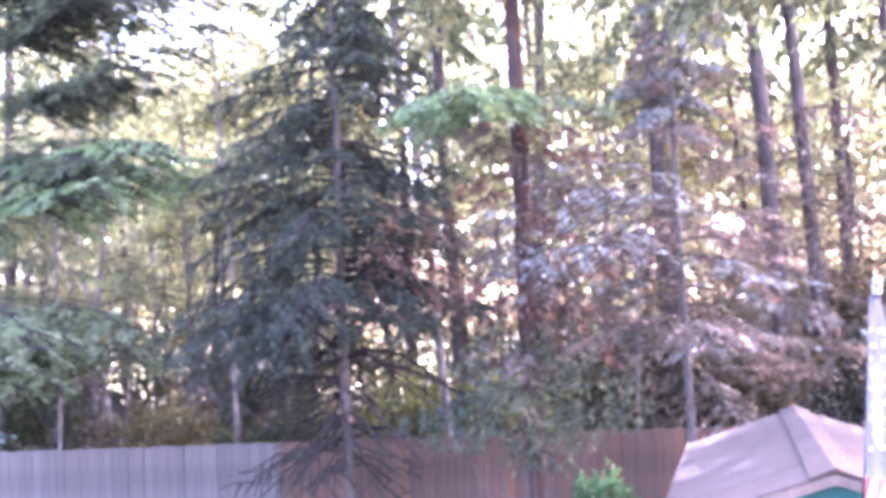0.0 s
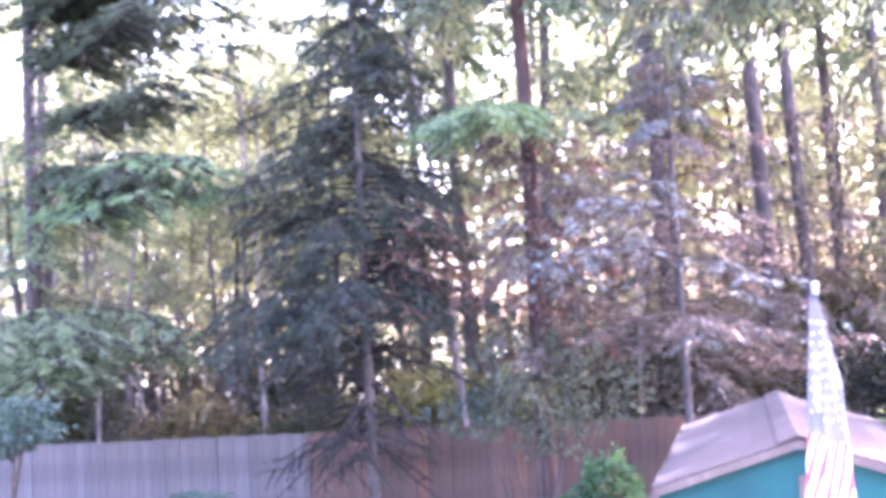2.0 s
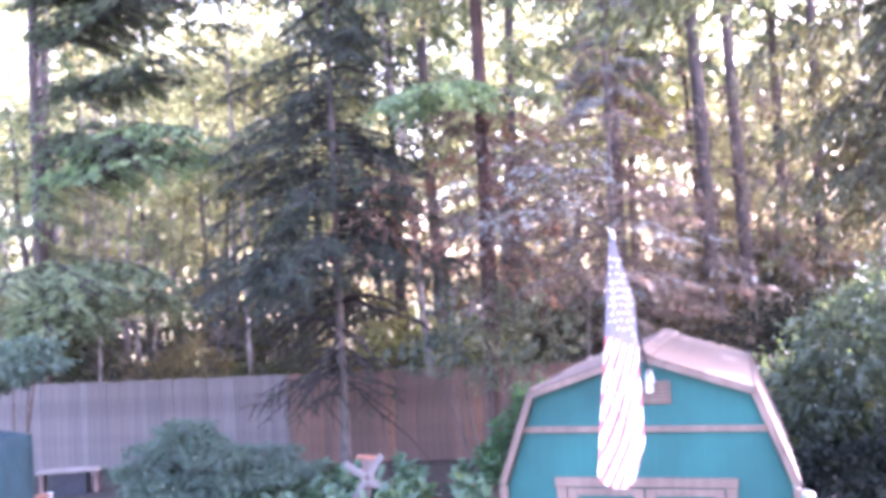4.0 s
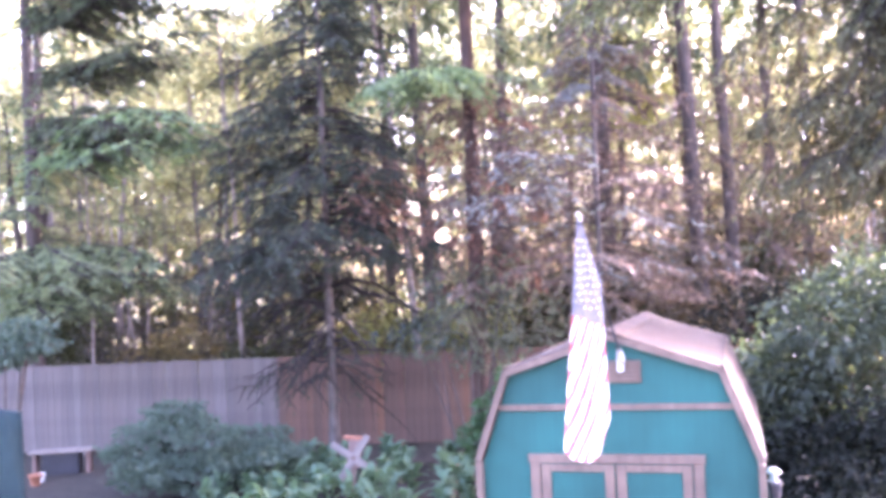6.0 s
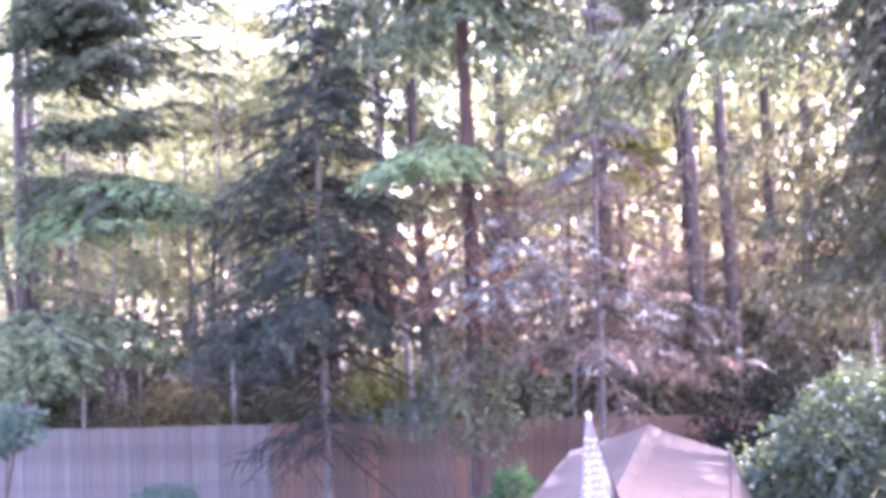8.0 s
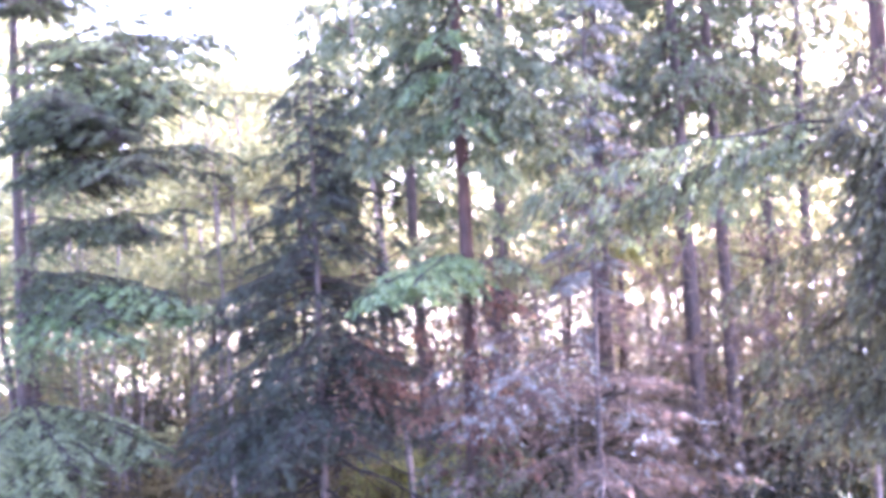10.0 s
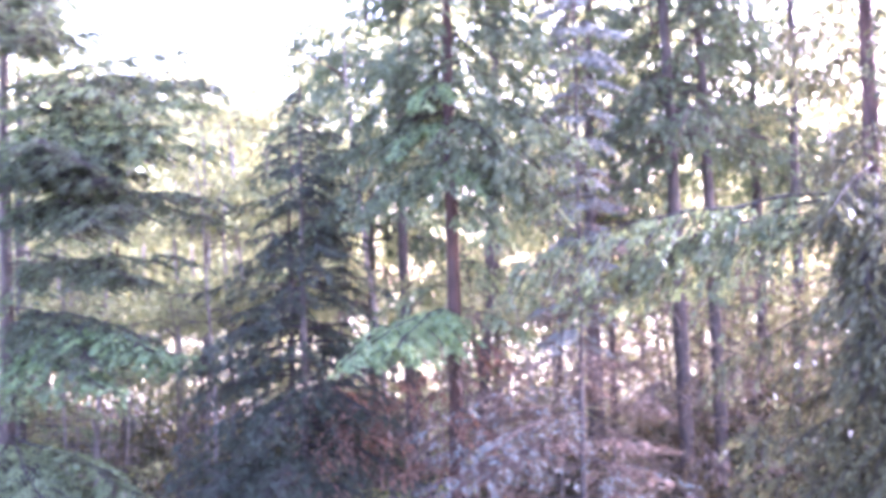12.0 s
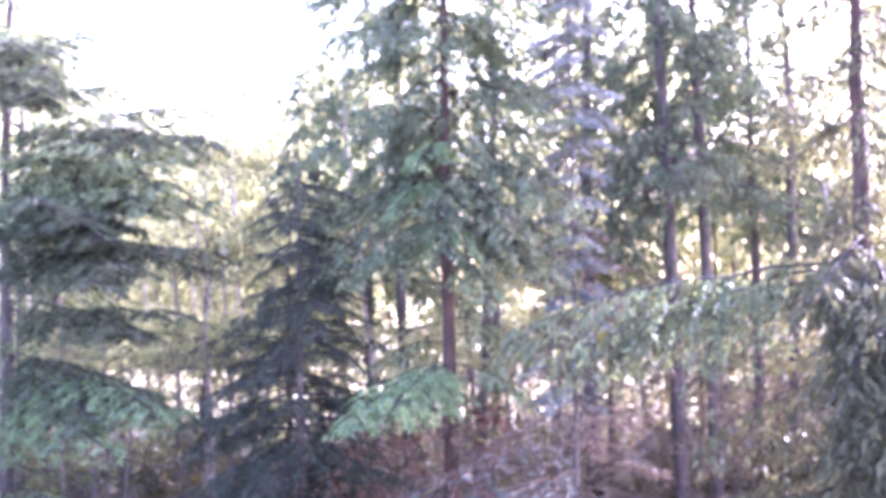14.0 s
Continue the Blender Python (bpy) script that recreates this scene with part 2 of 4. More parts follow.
def slab(bm, outline, y0, y1):
    """A flat piece: an outline in x and z, from y0 to y1."""
    a = [bm.verts.new((x, y0, z)) for x, z in outline]
    b = [bm.verts.new((x, y1, z)) for x, z in outline]
    bm.faces.new(a)
    bm.faces.new(b[::-1])
    for i in range(len(a)):
        j = (i + 1) % len(a)
        bm.faces.new((a[j], a[i], b[i], b[j]))
    bmesh.ops.recalc_face_normals(bm, faces=bm.faces)
    return bm


def tube_arrays(points, radii, sides=6):
    """Vertices and quads of a tube along points."""
    p, r = np.asarray(points, float), np.asarray(radii, float)
    d = np.gradient(p, axis=0)
    d /= np.linalg.norm(d, axis=1)[:, None] + 1e-9
    ref = np.where(np.abs(d[:, 2:3]) > 0.8, (1.0, 0, 0), (0, 0, 1.0))
    u = np.cross(d, ref)
    u /= np.linalg.norm(u, axis=1)[:, None]
    w = np.cross(d, u)
    a = np.arange(sides) * 2 * np.pi / sides
    ring = u[:, None] * np.cos(a)[None, :, None] + w[:, None] * np.sin(a)[None, :, None]
    v = (p[:, None] + ring * r[:, None, None]).reshape(-1, 3)
    i, j = np.meshgrid(np.arange(len(p) - 1), np.arange(sides), indexing="ij")
    k = (j + 1) % sides
    q = np.stack([i * sides + j, i * sides + k, (i + 1) * sides + k, (i + 1) * sides + j], -1).reshape(-1, 4)
    return v, q


def joined(pieces):
    vs, qs, at = [], [], 0
    for v, q in pieces:
        vs.append(v), qs.append(q + at)
        at += len(v)
    return np.concatenate(vs), np.concatenate(qs)


def leaves(rng, centre, along, length, width, flat=0.0):
    """One diamond leaf at each centre, pointing along; flat: how far they lie level (0 to 1)."""
    n = len(centre)
    along = along / (np.linalg.norm(along, axis=1)[:, None] + 1e-9)
    rnd = rng.normal(size=(n, 3)) * (1 - flat) + np.array([0, 0, 1.0]) * flat
    side = np.cross(along, rnd)
    side /= np.linalg.norm(side, axis=1)[:, None] + 1e-9
    length, width = np.broadcast_to(length, n)[:, None], np.broadcast_to(width, n)[:, None]
    sag = np.array([0, 0, -0.12]) * length
    v = np.stack([centre, centre + along * length * 0.45 + side * width / 2, centre + along * length + sag, centre + along * length * 0.45 - side * width / 2], 1)
    return v.reshape(-1, 3), np.arange(4 * n).reshape(n, 4)


def unit(v):
    return v / (np.linalg.norm(v, axis=-1, keepdims=True) + 1e-9)


def bough(rng, root, azimuth, length, rise, droop, lush=1.0, leaf=0.1, start=0.2, hang=0.25, twig_share=0.42, wild=1.0):
    """A conifer bough: the limb's centre line and radii, its side twigs, and the needles' places and directions."""
    n = 9
    s = np.linspace(0, 1, n)
    az = azimuth + np.cumsum(rng.normal(0, 0.05 * wild, n))
    out = np.stack([np.cos(az), np.sin(az), np.zeros(n)], 1)
    line = np.array(root) + np.cumsum(out * length / (n - 1), 0) - out[0] * length / (n - 1)
    line[:, 2] += length * (rise * s - droop * s**2) + np.cumsum(rng.normal(0, 0.012 * wild, n)) * length
    count = max(5, int(length * 12.5 * lush))
    at = np.sort(rng.uniform(start, 1.0, count))
    base = np.stack([np.interp(at, s, line[:, k]) for k in range(3)], 1)
    ahead = unit(np.stack([np.interp(at, s, np.gradient(line[:, k])) for k in range(3)], 1))
    side = unit(np.cross(ahead, (0, 0, 1.0))) * np.where(np.arange(count) % 2, 1, -1)[:, None]
    way = unit(ahead * rng.uniform(0.5, 0.9, (count, 1)) + side + np.array([0, 0, -1.0]) * rng.uniform(0, hang * 2, (count, 1)))
    tl = length * twig_share * (1.05 - at * 0.75) * rng.uniform(0.6, 1.15, count)
    per = np.maximum(3, (tl / leaf * 3.0).astype(int))
    idx = np.repeat(np.arange(count), per)
    f = (np.concatenate([np.arange(k) for k in per]) + 0.5) / per[idx]
    sag = np.zeros((len(idx), 3))
    sag[:, 2] = -hang * tl[idx] * f**2
    place = base[idx] + way[idx] * (tl[idx] * f)[:, None] + sag
    flip = np.where(np.arange(len(idx)) % 2, 1, -1)[:, None]
    aim = way[idx] + unit(np.cross(way[idx], (0, 0, 1.0))) * flip * 0.75 + rng.normal(0, 0.3, (len(idx), 3)) + np.array([0, 0, -hang])
    tips = base + way * tl[:, None] + np.array([0, 0, -1.0]) * (hang * tl)[:, None]
    return line, (base, tips), place, aim


def trunk_line(rng, height, lean=(0.0, 0.0), wobble=0.05, n=14):
    s = np.linspace(0, 1, n)
    p = np.zeros((n, 3))
    p[:, 2] = s * height
    p[:, 0] = lean[0] * s + np.cumsum(rng.normal(0, wobble, n)) * s
    p[:, 1] = lean[1] * s + np.cumsum(rng.normal(0, wobble, n)) * s
    return p


def twig_arrays(base, tips, r):
    """Thin four-sided twigs."""
    d = unit(tips - base)
    u = unit(np.cross(d, (0.3, 0.2, 1.0)))
    w = np.cross(d, u)
    ring = [u * r, w * r, -u * r, -w * r]
    v = np.stack([base + k for k in ring] + [tips + k * 0.3 for k in ring], 1).reshape(-1, 3)
    q = np.array([(j, (j + 1) % 4, 4 + (j + 1) % 4, 4 + j) for j in range(4)])
    return v, (np.arange(len(base))[:, None, None] * 8 + q[None]).reshape(-1, 4)


def clumped(p, most):
    """Which places fall into clumps about a hand wide; most: how much falls away."""
    w = np.sin(p @ np.array([13.0, 4.0, 7.0])) + np.sin(p @ np.array([-6.0, 12.0, 9.0]) + 1.0) + np.sin(p @ np.array([5.0, -9.0, 17.0]) + 2.0)
    return w > -1.6 + most * 1.6


D = math.degrees


def conifer(name, seed, at, height, radius, low, reach, count, bark, needles, label, lush=1.0, leaf=0.1, rise=0.15, droop=0.35, hang=0.25, lean=(0, 0), extra=(), bare=0.0,
            width=0.45, foliage_part="crown", group="", twigs=TWIG, twig_share=0.42, bare_below=0.0, flat=0.35, wobble=0.05, top=0.97, clump=0.0, limb_size=1.0, open_side=None):
    """A conifer: reach(f) is the boughs' length at the share f of the height from low to the top. extra: boughs of its own, as (z, degrees, length, rise, droop, lush, needles).
    open_side: (height, bearing, bearing): few boughs below that height between those bearings."""
    rng = np.random.default_rng(seed)
    tree = thing(name, pose(at[0], at[1], 0), label, "tree", group)
    line = trunk_line(rng, height, lean, wobble)
    f = np.linspace(0, 1, len(line))
    rad = radius * (1.02 - f) ** 0.8 + 0.012
    rad[0] *= 1.35
    part("trunk", mesh_from("trunk", *tube_arrays(line, rad, 10), bark, True), bark, tree)
    sets = {}
    zs = low + (height * top - low) * (np.arange(count) + rng.uniform(0, 1, count)) / count
    todo = [(z, rng.uniform(0, 2 * np.pi), reach((z - low) / (height - low)) * rng.uniform(0.65, 1.1), rise + rng.normal(0, 0.08), droop + rng.normal(0, 0.06), lush, needles) for z in zs]
    todo = [b + (hang,) for b in todo]
    todo += [(b[0], radians(b[1])) + tuple(b[2:7]) + (b[7] if len(b) > 7 else 0.3 if b[6] is FIR_LIGHT else hang,) for b in extra]
    for z, az, length, up, down, rich, mat, hanging in todo:
        if open_side and z < open_side[0] and open_side[1] < (D(az) + 180) % 360 - 180 < open_side[2] and rng.uniform() < 0.65:
            continue
        if z < bare_below:
            rich = 0.4
            if rng.uniform() < 0.35:
                continue
        root = [np.interp(z, line[:, 2], line[:, k]) for k in range(3)]
        limb, (b, t), place, aim = bough(rng, root, az, length, up, down, max(rich, 0.35), leaf, hang=hanging, twig_share=twig_share, wild=2.6 if rich < 0.5 else 1.0)
        stout = 1.6 if rich < 0.5 else 1.0
        if rich < 0.5:
            b, t = b[::2], t[::2] + rng.normal(0, 0.1, t[::2].shape)
        wood = [tube_arrays(limb, np.linspace(0.008 + length * 0.008, 0.004, len(limb)) * stout * limb_size, 5), twig_arrays(b, t, (0.0035 + 0.0012 * length) * stout * (1.9 if rich < 0.5 else 1.0))]
        part("limb", mesh_from("limb", *joined(wood), twigs), twigs, tree)
        keep = rng.uniform(size=len(place)) > ((0.25 if length < 1.1 else 0.5) if mat is LICHEN else bare if z > bare_below else 0.86)
        if clump:
            keep &= clumped(place, clump * (0.4 if mat is LICHEN and length < 1.1 else 1.2 if mat is LICHEN else 1.0))
        if rich > 0 and keep.any():
            sets.setdefault(mat.name, (mat, []))[1].append((place[keep], aim[keep]))
    for mat, got in sets.values():
        c, a = np.concatenate([g[0] for g in got]), np.concatenate([g[1] for g in got])
        v, q = leaves(rng, c, a, leaf * rng.uniform(0.8, 1.5, len(c)), leaf * width * rng.uniform(0.7, 1.3, len(c)), flat)
        part(foliage_part, mesh_from(foliage_part, v, q, mat), mat, tree)
    return tree


def leaf_mass(rng, blobs, count, leaf, droop=0.3, shell=0.6, width=0.5):
    """Leaves round ellipsoids (centre, radii), thicker near their skins, uneven outside."""
    w = np.array([r[0] * r[1] + r[1] * r[2] + r[0] * r[2] for _, r in blobs])
    pick = rng.choice(len(blobs), count, p=w / w.sum())
    d = unit(rng.normal(size=(count, 3)))
    k = rng.uniform(shell, 1.0, count)[:, None] * (1 + 0.18 * np.sin(d[:, :1] * 7 + pick[:, None]) + 0.12 * np.sin(d[:, 2:] * 9 + d[:, 1:2] * 8))
    c, r = np.array([b[0] for b in blobs], float)[pick], np.array([b[1] for b in blobs], float)[pick]
    place = c + d * r * k
    return leaves(rng, place, d + rng.normal(0, 0.6, (count, 3)) + np.array([0, 0, -droop]), leaf * rng.uniform(0.6, 1.3, count), leaf * width * rng.uniform(0.7, 1.2, count), 0.2)


def shrub(name, seed, at, blobs, count, leaf, mat, label, width=0.5, stems=6, category="shrub", bark=TWIG):
    rng = np.random.default_rng(seed)
    bush = thing(name, pose(*at), label, category)
    for k in range(stems):
        c, r = blobs[k % len(blobs)]
        end = np.array(c, float) + rng.normal(0, 0.3, 3) * np.array(r)
        start = np.array([c[0] * 0.3 + rng.normal(0, 0.06), c[1] * 0.3 + rng.normal(0, 0.06), 0.0])
        s = np.linspace(0, 1, 6)[:, None]
        mid = start + (end - start) * s + np.array([0, 0, 0.15]) * np.sin(s * np.pi)
        part("stem", mesh_from("stem", *tube_arrays(mid, np.linspace(0.03, 0.008, 6), 6), bark, True), bark, bush)
    part("foliage", mesh_from("foliage", *leaf_mass(rng, blobs, count, leaf, width=width), mat), mat, bush)
    return bush


# ---- ground and far country ----
def build_ground():
    rng = np.random.default_rng(3)
    xs = np.concatenate([[-1500, -500, -200, -90], np.linspace(-45, 45, 91), [90, 200, 500, 1500]])
    ys = np.concatenate([[-1500, -400, -100, -30], np.linspace(-12, 68, 81), [100, 200, 500, 1500]])
    gx, gy = np.meshgrid(xs, ys, indexing="ij")
    gz = np.array([[noise.noise((x * 0.35, y * 0.35, 0)) * 0.09 - 0.05 if abs(x) < 60 and -20 < y < 80 else -0.05 for y in ys] for x in xs])
    i, j = np.meshgrid(np.arange(len(xs) - 1), np.arange(len(ys) - 1), indexing="ij")
    w = len(ys)
    q = np.stack([i * w + j, (i + 1) * w + j, (i + 1) * w + j + 1, i * w + j + 1], -1).reshape(-1, 4)
    ob = new("ground", mesh_from("ground", np.stack([gx, gy, gz], -1).reshape(-1, 3), q, GROUND, True))
    tagged(ob, "bare brown earth, dry grass beyond the woods", "ground", kind="structure")


build_ground()

# ---- garden shed with a gambrel roof ----
SHED = pose(2.32, 4.08, 0, 0, 0, -12.9)
APEX, BREAK_X, BREAK_Z, EAVE_X, EAVE_Z, DEEP = 2.68, 0.97, 2.364, 1.27, 1.56, 3.82


def build_shed():
    shed = thing("garden_shed", SHED, "teal painted garden shed with tan trim and a brown gambrel roof", "shed")
    t = 0.062
    gable = [(-EAVE_X + t, 0.05), (EAVE_X - t, 0.05), (EAVE_X - t, EAVE_Z - 0.03), (BREAK_X - t * 0.7, BREAK_Z - t * 0.8), (0, APEX - t), (-BREAK_X + t * 0.7, BREAK_Z - t * 0.8), (-EAVE_X + t, EAVE_Z - 0.03)]
    part("wall", slab(bmesh.new(), gable, 0.06, 0.12), TEAL, shed, "teal gable front wall")
    part("wall", slab(bmesh.new(), gable, DEEP - 0.12, DEEP - 0.06), TEAL, shed, "teal rear wall")
    for s in (-1, 1):
        part("wall", box(bmesh.new(), (s * (EAVE_X - t) - 0.03, 0.122, 0.05), (s * (EAVE_X - t) + 0.03, DEEP - 0.122, EAVE_Z - 0.05), 0.004), TEAL, shed, "teal side wall")
    part("floor_frame", box(bmesh.new(), (-EAVE_X + 0.12, 0.14, -0.06), (EAVE_X - 0.12, DEEP - 0.14, 0.045), 0.005), FENCE_BROWN, shed)
    # roof decks, two to a side
    runs = []
    for s in (-1, 1):
        for (x0, z0), (x1, z1) in (((0, APEX), (BREAK_X, BREAK_Z)), ((BREAK_X, BREAK_Z), (EAVE_X, EAVE_Z))):
            d = Vector((x1 - x0, z1 - z0)).normalized()
            n = Vector((-d.y, d.x))
            o = [(s * (x0 - n.x * 0.012), z0 - n.y * 0.012), (s * (x1 - n.x * 0.012), z1 - n.y * 0.012), (s * (x1 - n.x * 0.05), z1 - n.y * 0.05), (s * (x0 - n.x * 0.05), z0 - n.y * 0.05)]
            part("roof_deck", slab(bmesh.new(), o, 0.0, DEEP), TRIM, shed)
            runs.append((s, x0, z0, x1, z1))
    # fascia boards along the front and the rear edge of the roof
    for y0, y1 in ((-0.03, -0.002), (DEEP + 0.002, DEEP + 0.03)):
        for s, x0, z0, x1, z1 in runs:
            d = Vector((x1 - x0, z1 - z0)).normalized()
            n = Vector((-d.y, d.x))
            o = [(s * x0, z0), (s * x1, z1), (s * (x1 - n.x * 0.052), z1 - n.y * 0.052), (s * (x0 - n.x * 0.052), z0 - n.y * 0.052)]
            if x0 == 0:
                o[3] = (0, z0 - 0.052 / n.y)
            part("fascia_board", slab(bmesh.new(), o, y0, y1), TRIM, shed)
    # corner boards, the rail across the gable, the vent, the doors
    for s in (-1, 1):
        part("corner_board", box(bmesh.new(), (s * (EAVE_X - 0.03) - 0.03, -0.028, 0.05), (s * (EAVE_X - 0.03) + 0.03, 0.058, EAVE_Z - 0.022), 0.004), TRIM, shed)
    part("gable_rail", box(bmesh.new(), (-1.08, 0.034, 2.0), (1.08, 0.058, 2.055), 0.004), TRIM, shed)
    vent = part("gable_vent", box(bmesh.new(), (-0.02, 0.036, 2.24), (0.27, 0.058, 2.44), 0.006), TRIM, shed, "tan gable vent")
    for k in range(5):
        part("slat", box(bmesh.new(), (0.0, 0.022, 2.262 + k * 0.034), (0.25, 0.035, 2.282 + k * 0.034), 0.003), TRIM, vent)
    part("door_header", box(bmesh.new(), (-0.78, 0.02, 1.53), (0.78, 0.058, 1.61), 0.004), TRIM, shed)
    for s in (-1, 1):
        part("door_jamb", box(bmesh.new(), (s * 0.72 - 0.045, 0.026, 0.06), (s * 0.72 + 0.045, 0.058, 1.528), 0.004), TRIM, shed)
        door = part("door", box(bmesh.new(), (s * 0.338 - 0.328, 0.04, 0.07), (s * 0.338 + 0.328, 0.058, 1.525), 0.003), TEAL, shed, "teal shed door")
        for x in (0.052, 0.622):
            part("door_stile", box(bmesh.new(), (s * x - 0.042, 0.02, 0.08), (s * x + 0.042, 0.038, 1.52), 0.003), TRIM, door)
        for z in (0.08, 0.75, 1.455):
            part("door_rail", box(bmesh.new(), (s * 0.337 - 0.24, 0.02, z), (s * 0.337 + 0.24, 0.038, z + 0.065), 0.003), TRIM, door)
        part("door_handle", box(bmesh.new(), (s * 0.06 - 0.012, -0.005, 0.85), (s * 0.06 + 0.012, 0.018, 1.0), 0.005), DARK_METAL, door, "dark metal handle")
    # ridge cap and shingles
    bm = bmesh.new()
    slab(bm, [(-0.13, APEX - 0.028), (0, APEX + 0.024), (0.13, APEX - 0.028), (0.13, APEX - 0.016), (0, APEX + 0.037), (-0.13, APEX - 0.016)], -0.035, DEEP + 0.035)
    part("ridge_cap", bm, SHINGLE, shed)
    return shed, runs


SHED_THING, ROOF_RUNS = build_shed()


# ---- flag on its slanted pole ----
POLE_FOOT, POLE_TIP = Vector((2.42, 4.0, 2.47)), Vector((2.005, 2.42, 3.625))


def build_flag():
    pole = thing("flagpole", Matrix.Translation(POLE_FOOT), "slanted dark metal flagpole in a white bracket on the shed gable", "flagpole")
    d = POLE_TIP - POLE_FOOT
    n = 8
    pts = [np.array(d) * k / (n - 1) for k in range(n)]
    part("pole", mesh_from("pole", *tube_arrays(pts, [0.011] * n, 12), DARK_METAL, True), DARK_METAL, pole)
    bm = bmesh.new()
    bmesh.ops.create_uvsphere(bm, u_segments=14, v_segments=9, radius=0.019, matrix=Matrix.Translation(d * 1.02))
    bmesh.ops.create_cone(bm, cap_ends=True, segments=12, radius1=0.016, radius2=0.02, depth=0.04, matrix=Matrix.Translation(d * 0.995))
    part("finial", bm, STEEL, pole, "pale metal ball finial")
    bm = bmesh.new()
    box(bm, (-0.03, 0.075, -0.13), (0.03, 0.1, 0.03), 0.008)
    part("bracket_plate", bm, WHITE, pole, "white bracket plate")
    sock = [np.array(d.normalized()) * k for k in (-0.05, 0.0, 0.07, 0.14)]
    part("bracket_socket", mesh_from("bracket_socket", *tube_arrays(sock, [0.028, 0.03, 0.026, 0.024], 12), WHITE, True), WHITE, pole, "white bracket socket")

    flag = thing("flag", Matrix.Translation(POLE_TIP), "limp sunlit striped flag with a starred blue canton", "flag")
    na, nd = 90, 240

    def spot(a, d):
        """a: across the hanging cloth, d: down it."""
        left = -0.02 - 0.17 * d
        right = 0.02 + 0.118 * min(1.0, d / 0.28) + 0.02 * d - 0.09 * max(0.0, d - 0.85) / 0.15
        x = left + a * (right - left)
        y = 0.03 + 0.14 * a * min(1.0, d / 0.3) * (1 - 0.3 * d) + (0.012 * math.sin(a * 8 + d * 3) + 0.005 * math.sin(a * 17 - d * 4)) * min(1.0, d * 4)
        z = -0.03 - d * 1.64 - 0.1 * math.sin(a * math.pi * 0.85) * d ** 3 + 0.006 * math.sin(a * 11 + d * 9)
        return (x, y, z)

    grid = np.array([[spot(a / na, d / nd) for d in range(nd + 1)] for a in range(na + 1)])
    ia, idn = np.meshgrid(np.arange(na), np.arange(nd), indexing="ij")
    across, down = (ia + 0.5) / na * 0.32, (idn + 0.5) / nd * 1.64
    is_canton = down < 0.66 + 0.3 * across
    band = np.floor((across * 0.9 + down * 0.36) / 0.035).astype(int)

    def patch(name, mask, mat, label):
        cells = np.argwhere(mask)
        used, k = {}, []
        for a, d in cells:
            k.append([used.setdefault(c, len(used)) for c in ((a, d), (a + 1, d), (a + 1, d + 1), (a, d + 1))])
        vs = [grid[c] for c in used]
        return part(name, mesh_from(name, vs, k, mat, True), mat, flag, label)

    for b in range(band[~is_canton].min(), band.max() + 1):
        mask = (~is_canton) & (band == b)
        if mask.any():
            patch("stripe", mask, FLAG_RED if b % 2 else FLAG_WHITE, "red stripe" if b % 2 else "white stripe")
    canton = patch("canton", is_canton, FLAG_BLUE, "blue canton")
    bm = bmesh.new()
    ring = [bm.verts.new((math.sin(k * math.pi / 5) * (0.014 if k % 2 == 0 else 0.007), 0, math.cos(k * math.pi / 5) * (0.014 if k % 2 == 0 else 0.007))) for k in range(10)]
    tip = bm.verts.new((0, -0.001, 0))
    for k in range(10):
        bm.faces.new((ring[k], ring[(k + 1) % 10], tip))
    star = bpy.data.meshes.new("star")
    bm.to_mesh(star)
    bm.free()
    star.materials.append(FLAG_WHITE)
    for r in range(11):
        for c in range(5):
            a, d = 0.1 + 0.2 * c + (0.1 if r % 2 else 0.0), 0.08 + r * 0.033
            if a > 0.95 or d * 1.64 > 0.6 + 0.09 * a or (d < 0.16 and c % 2):
                continue
            p, pu, pv = Vector(spot(a, d)), Vector(spot(a + 0.02, d)), Vector(spot(a, d + 0.01))
            nrm = (pu - p).cross(pv - p).normalized()
            if nrm.y > 0:
                nrm = -nrm
            ob = part("star", star, FLAG_WHITE, canton)
            ob.matrix_local = Matrix.Translation(p + nrm * 0.004) @ nrm.to_track_quat("-Y", "Z").to_matrix().to_4x4()


build_flag()

# ---- the trees of the yard ----


def spruce_reach(f):
    return (0.35 + 2.75 * max(0.0, 1 - f) ** 0.66) * min(1.0, 0.5 + f * 2.6)


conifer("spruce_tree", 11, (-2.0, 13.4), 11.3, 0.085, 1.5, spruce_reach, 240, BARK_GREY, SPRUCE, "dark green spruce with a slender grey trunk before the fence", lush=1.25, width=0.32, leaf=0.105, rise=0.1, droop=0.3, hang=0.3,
        bare_below=3.6, bare=0.33, wobble=0.02, twigs=SHADED_BARK, clump=0.45, open_side=(4.2, -90, 40),
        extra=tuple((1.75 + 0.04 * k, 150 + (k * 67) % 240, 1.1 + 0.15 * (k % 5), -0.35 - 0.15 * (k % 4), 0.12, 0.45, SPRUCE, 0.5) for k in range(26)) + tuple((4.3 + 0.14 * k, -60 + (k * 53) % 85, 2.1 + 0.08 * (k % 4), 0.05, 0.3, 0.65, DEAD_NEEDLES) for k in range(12)))
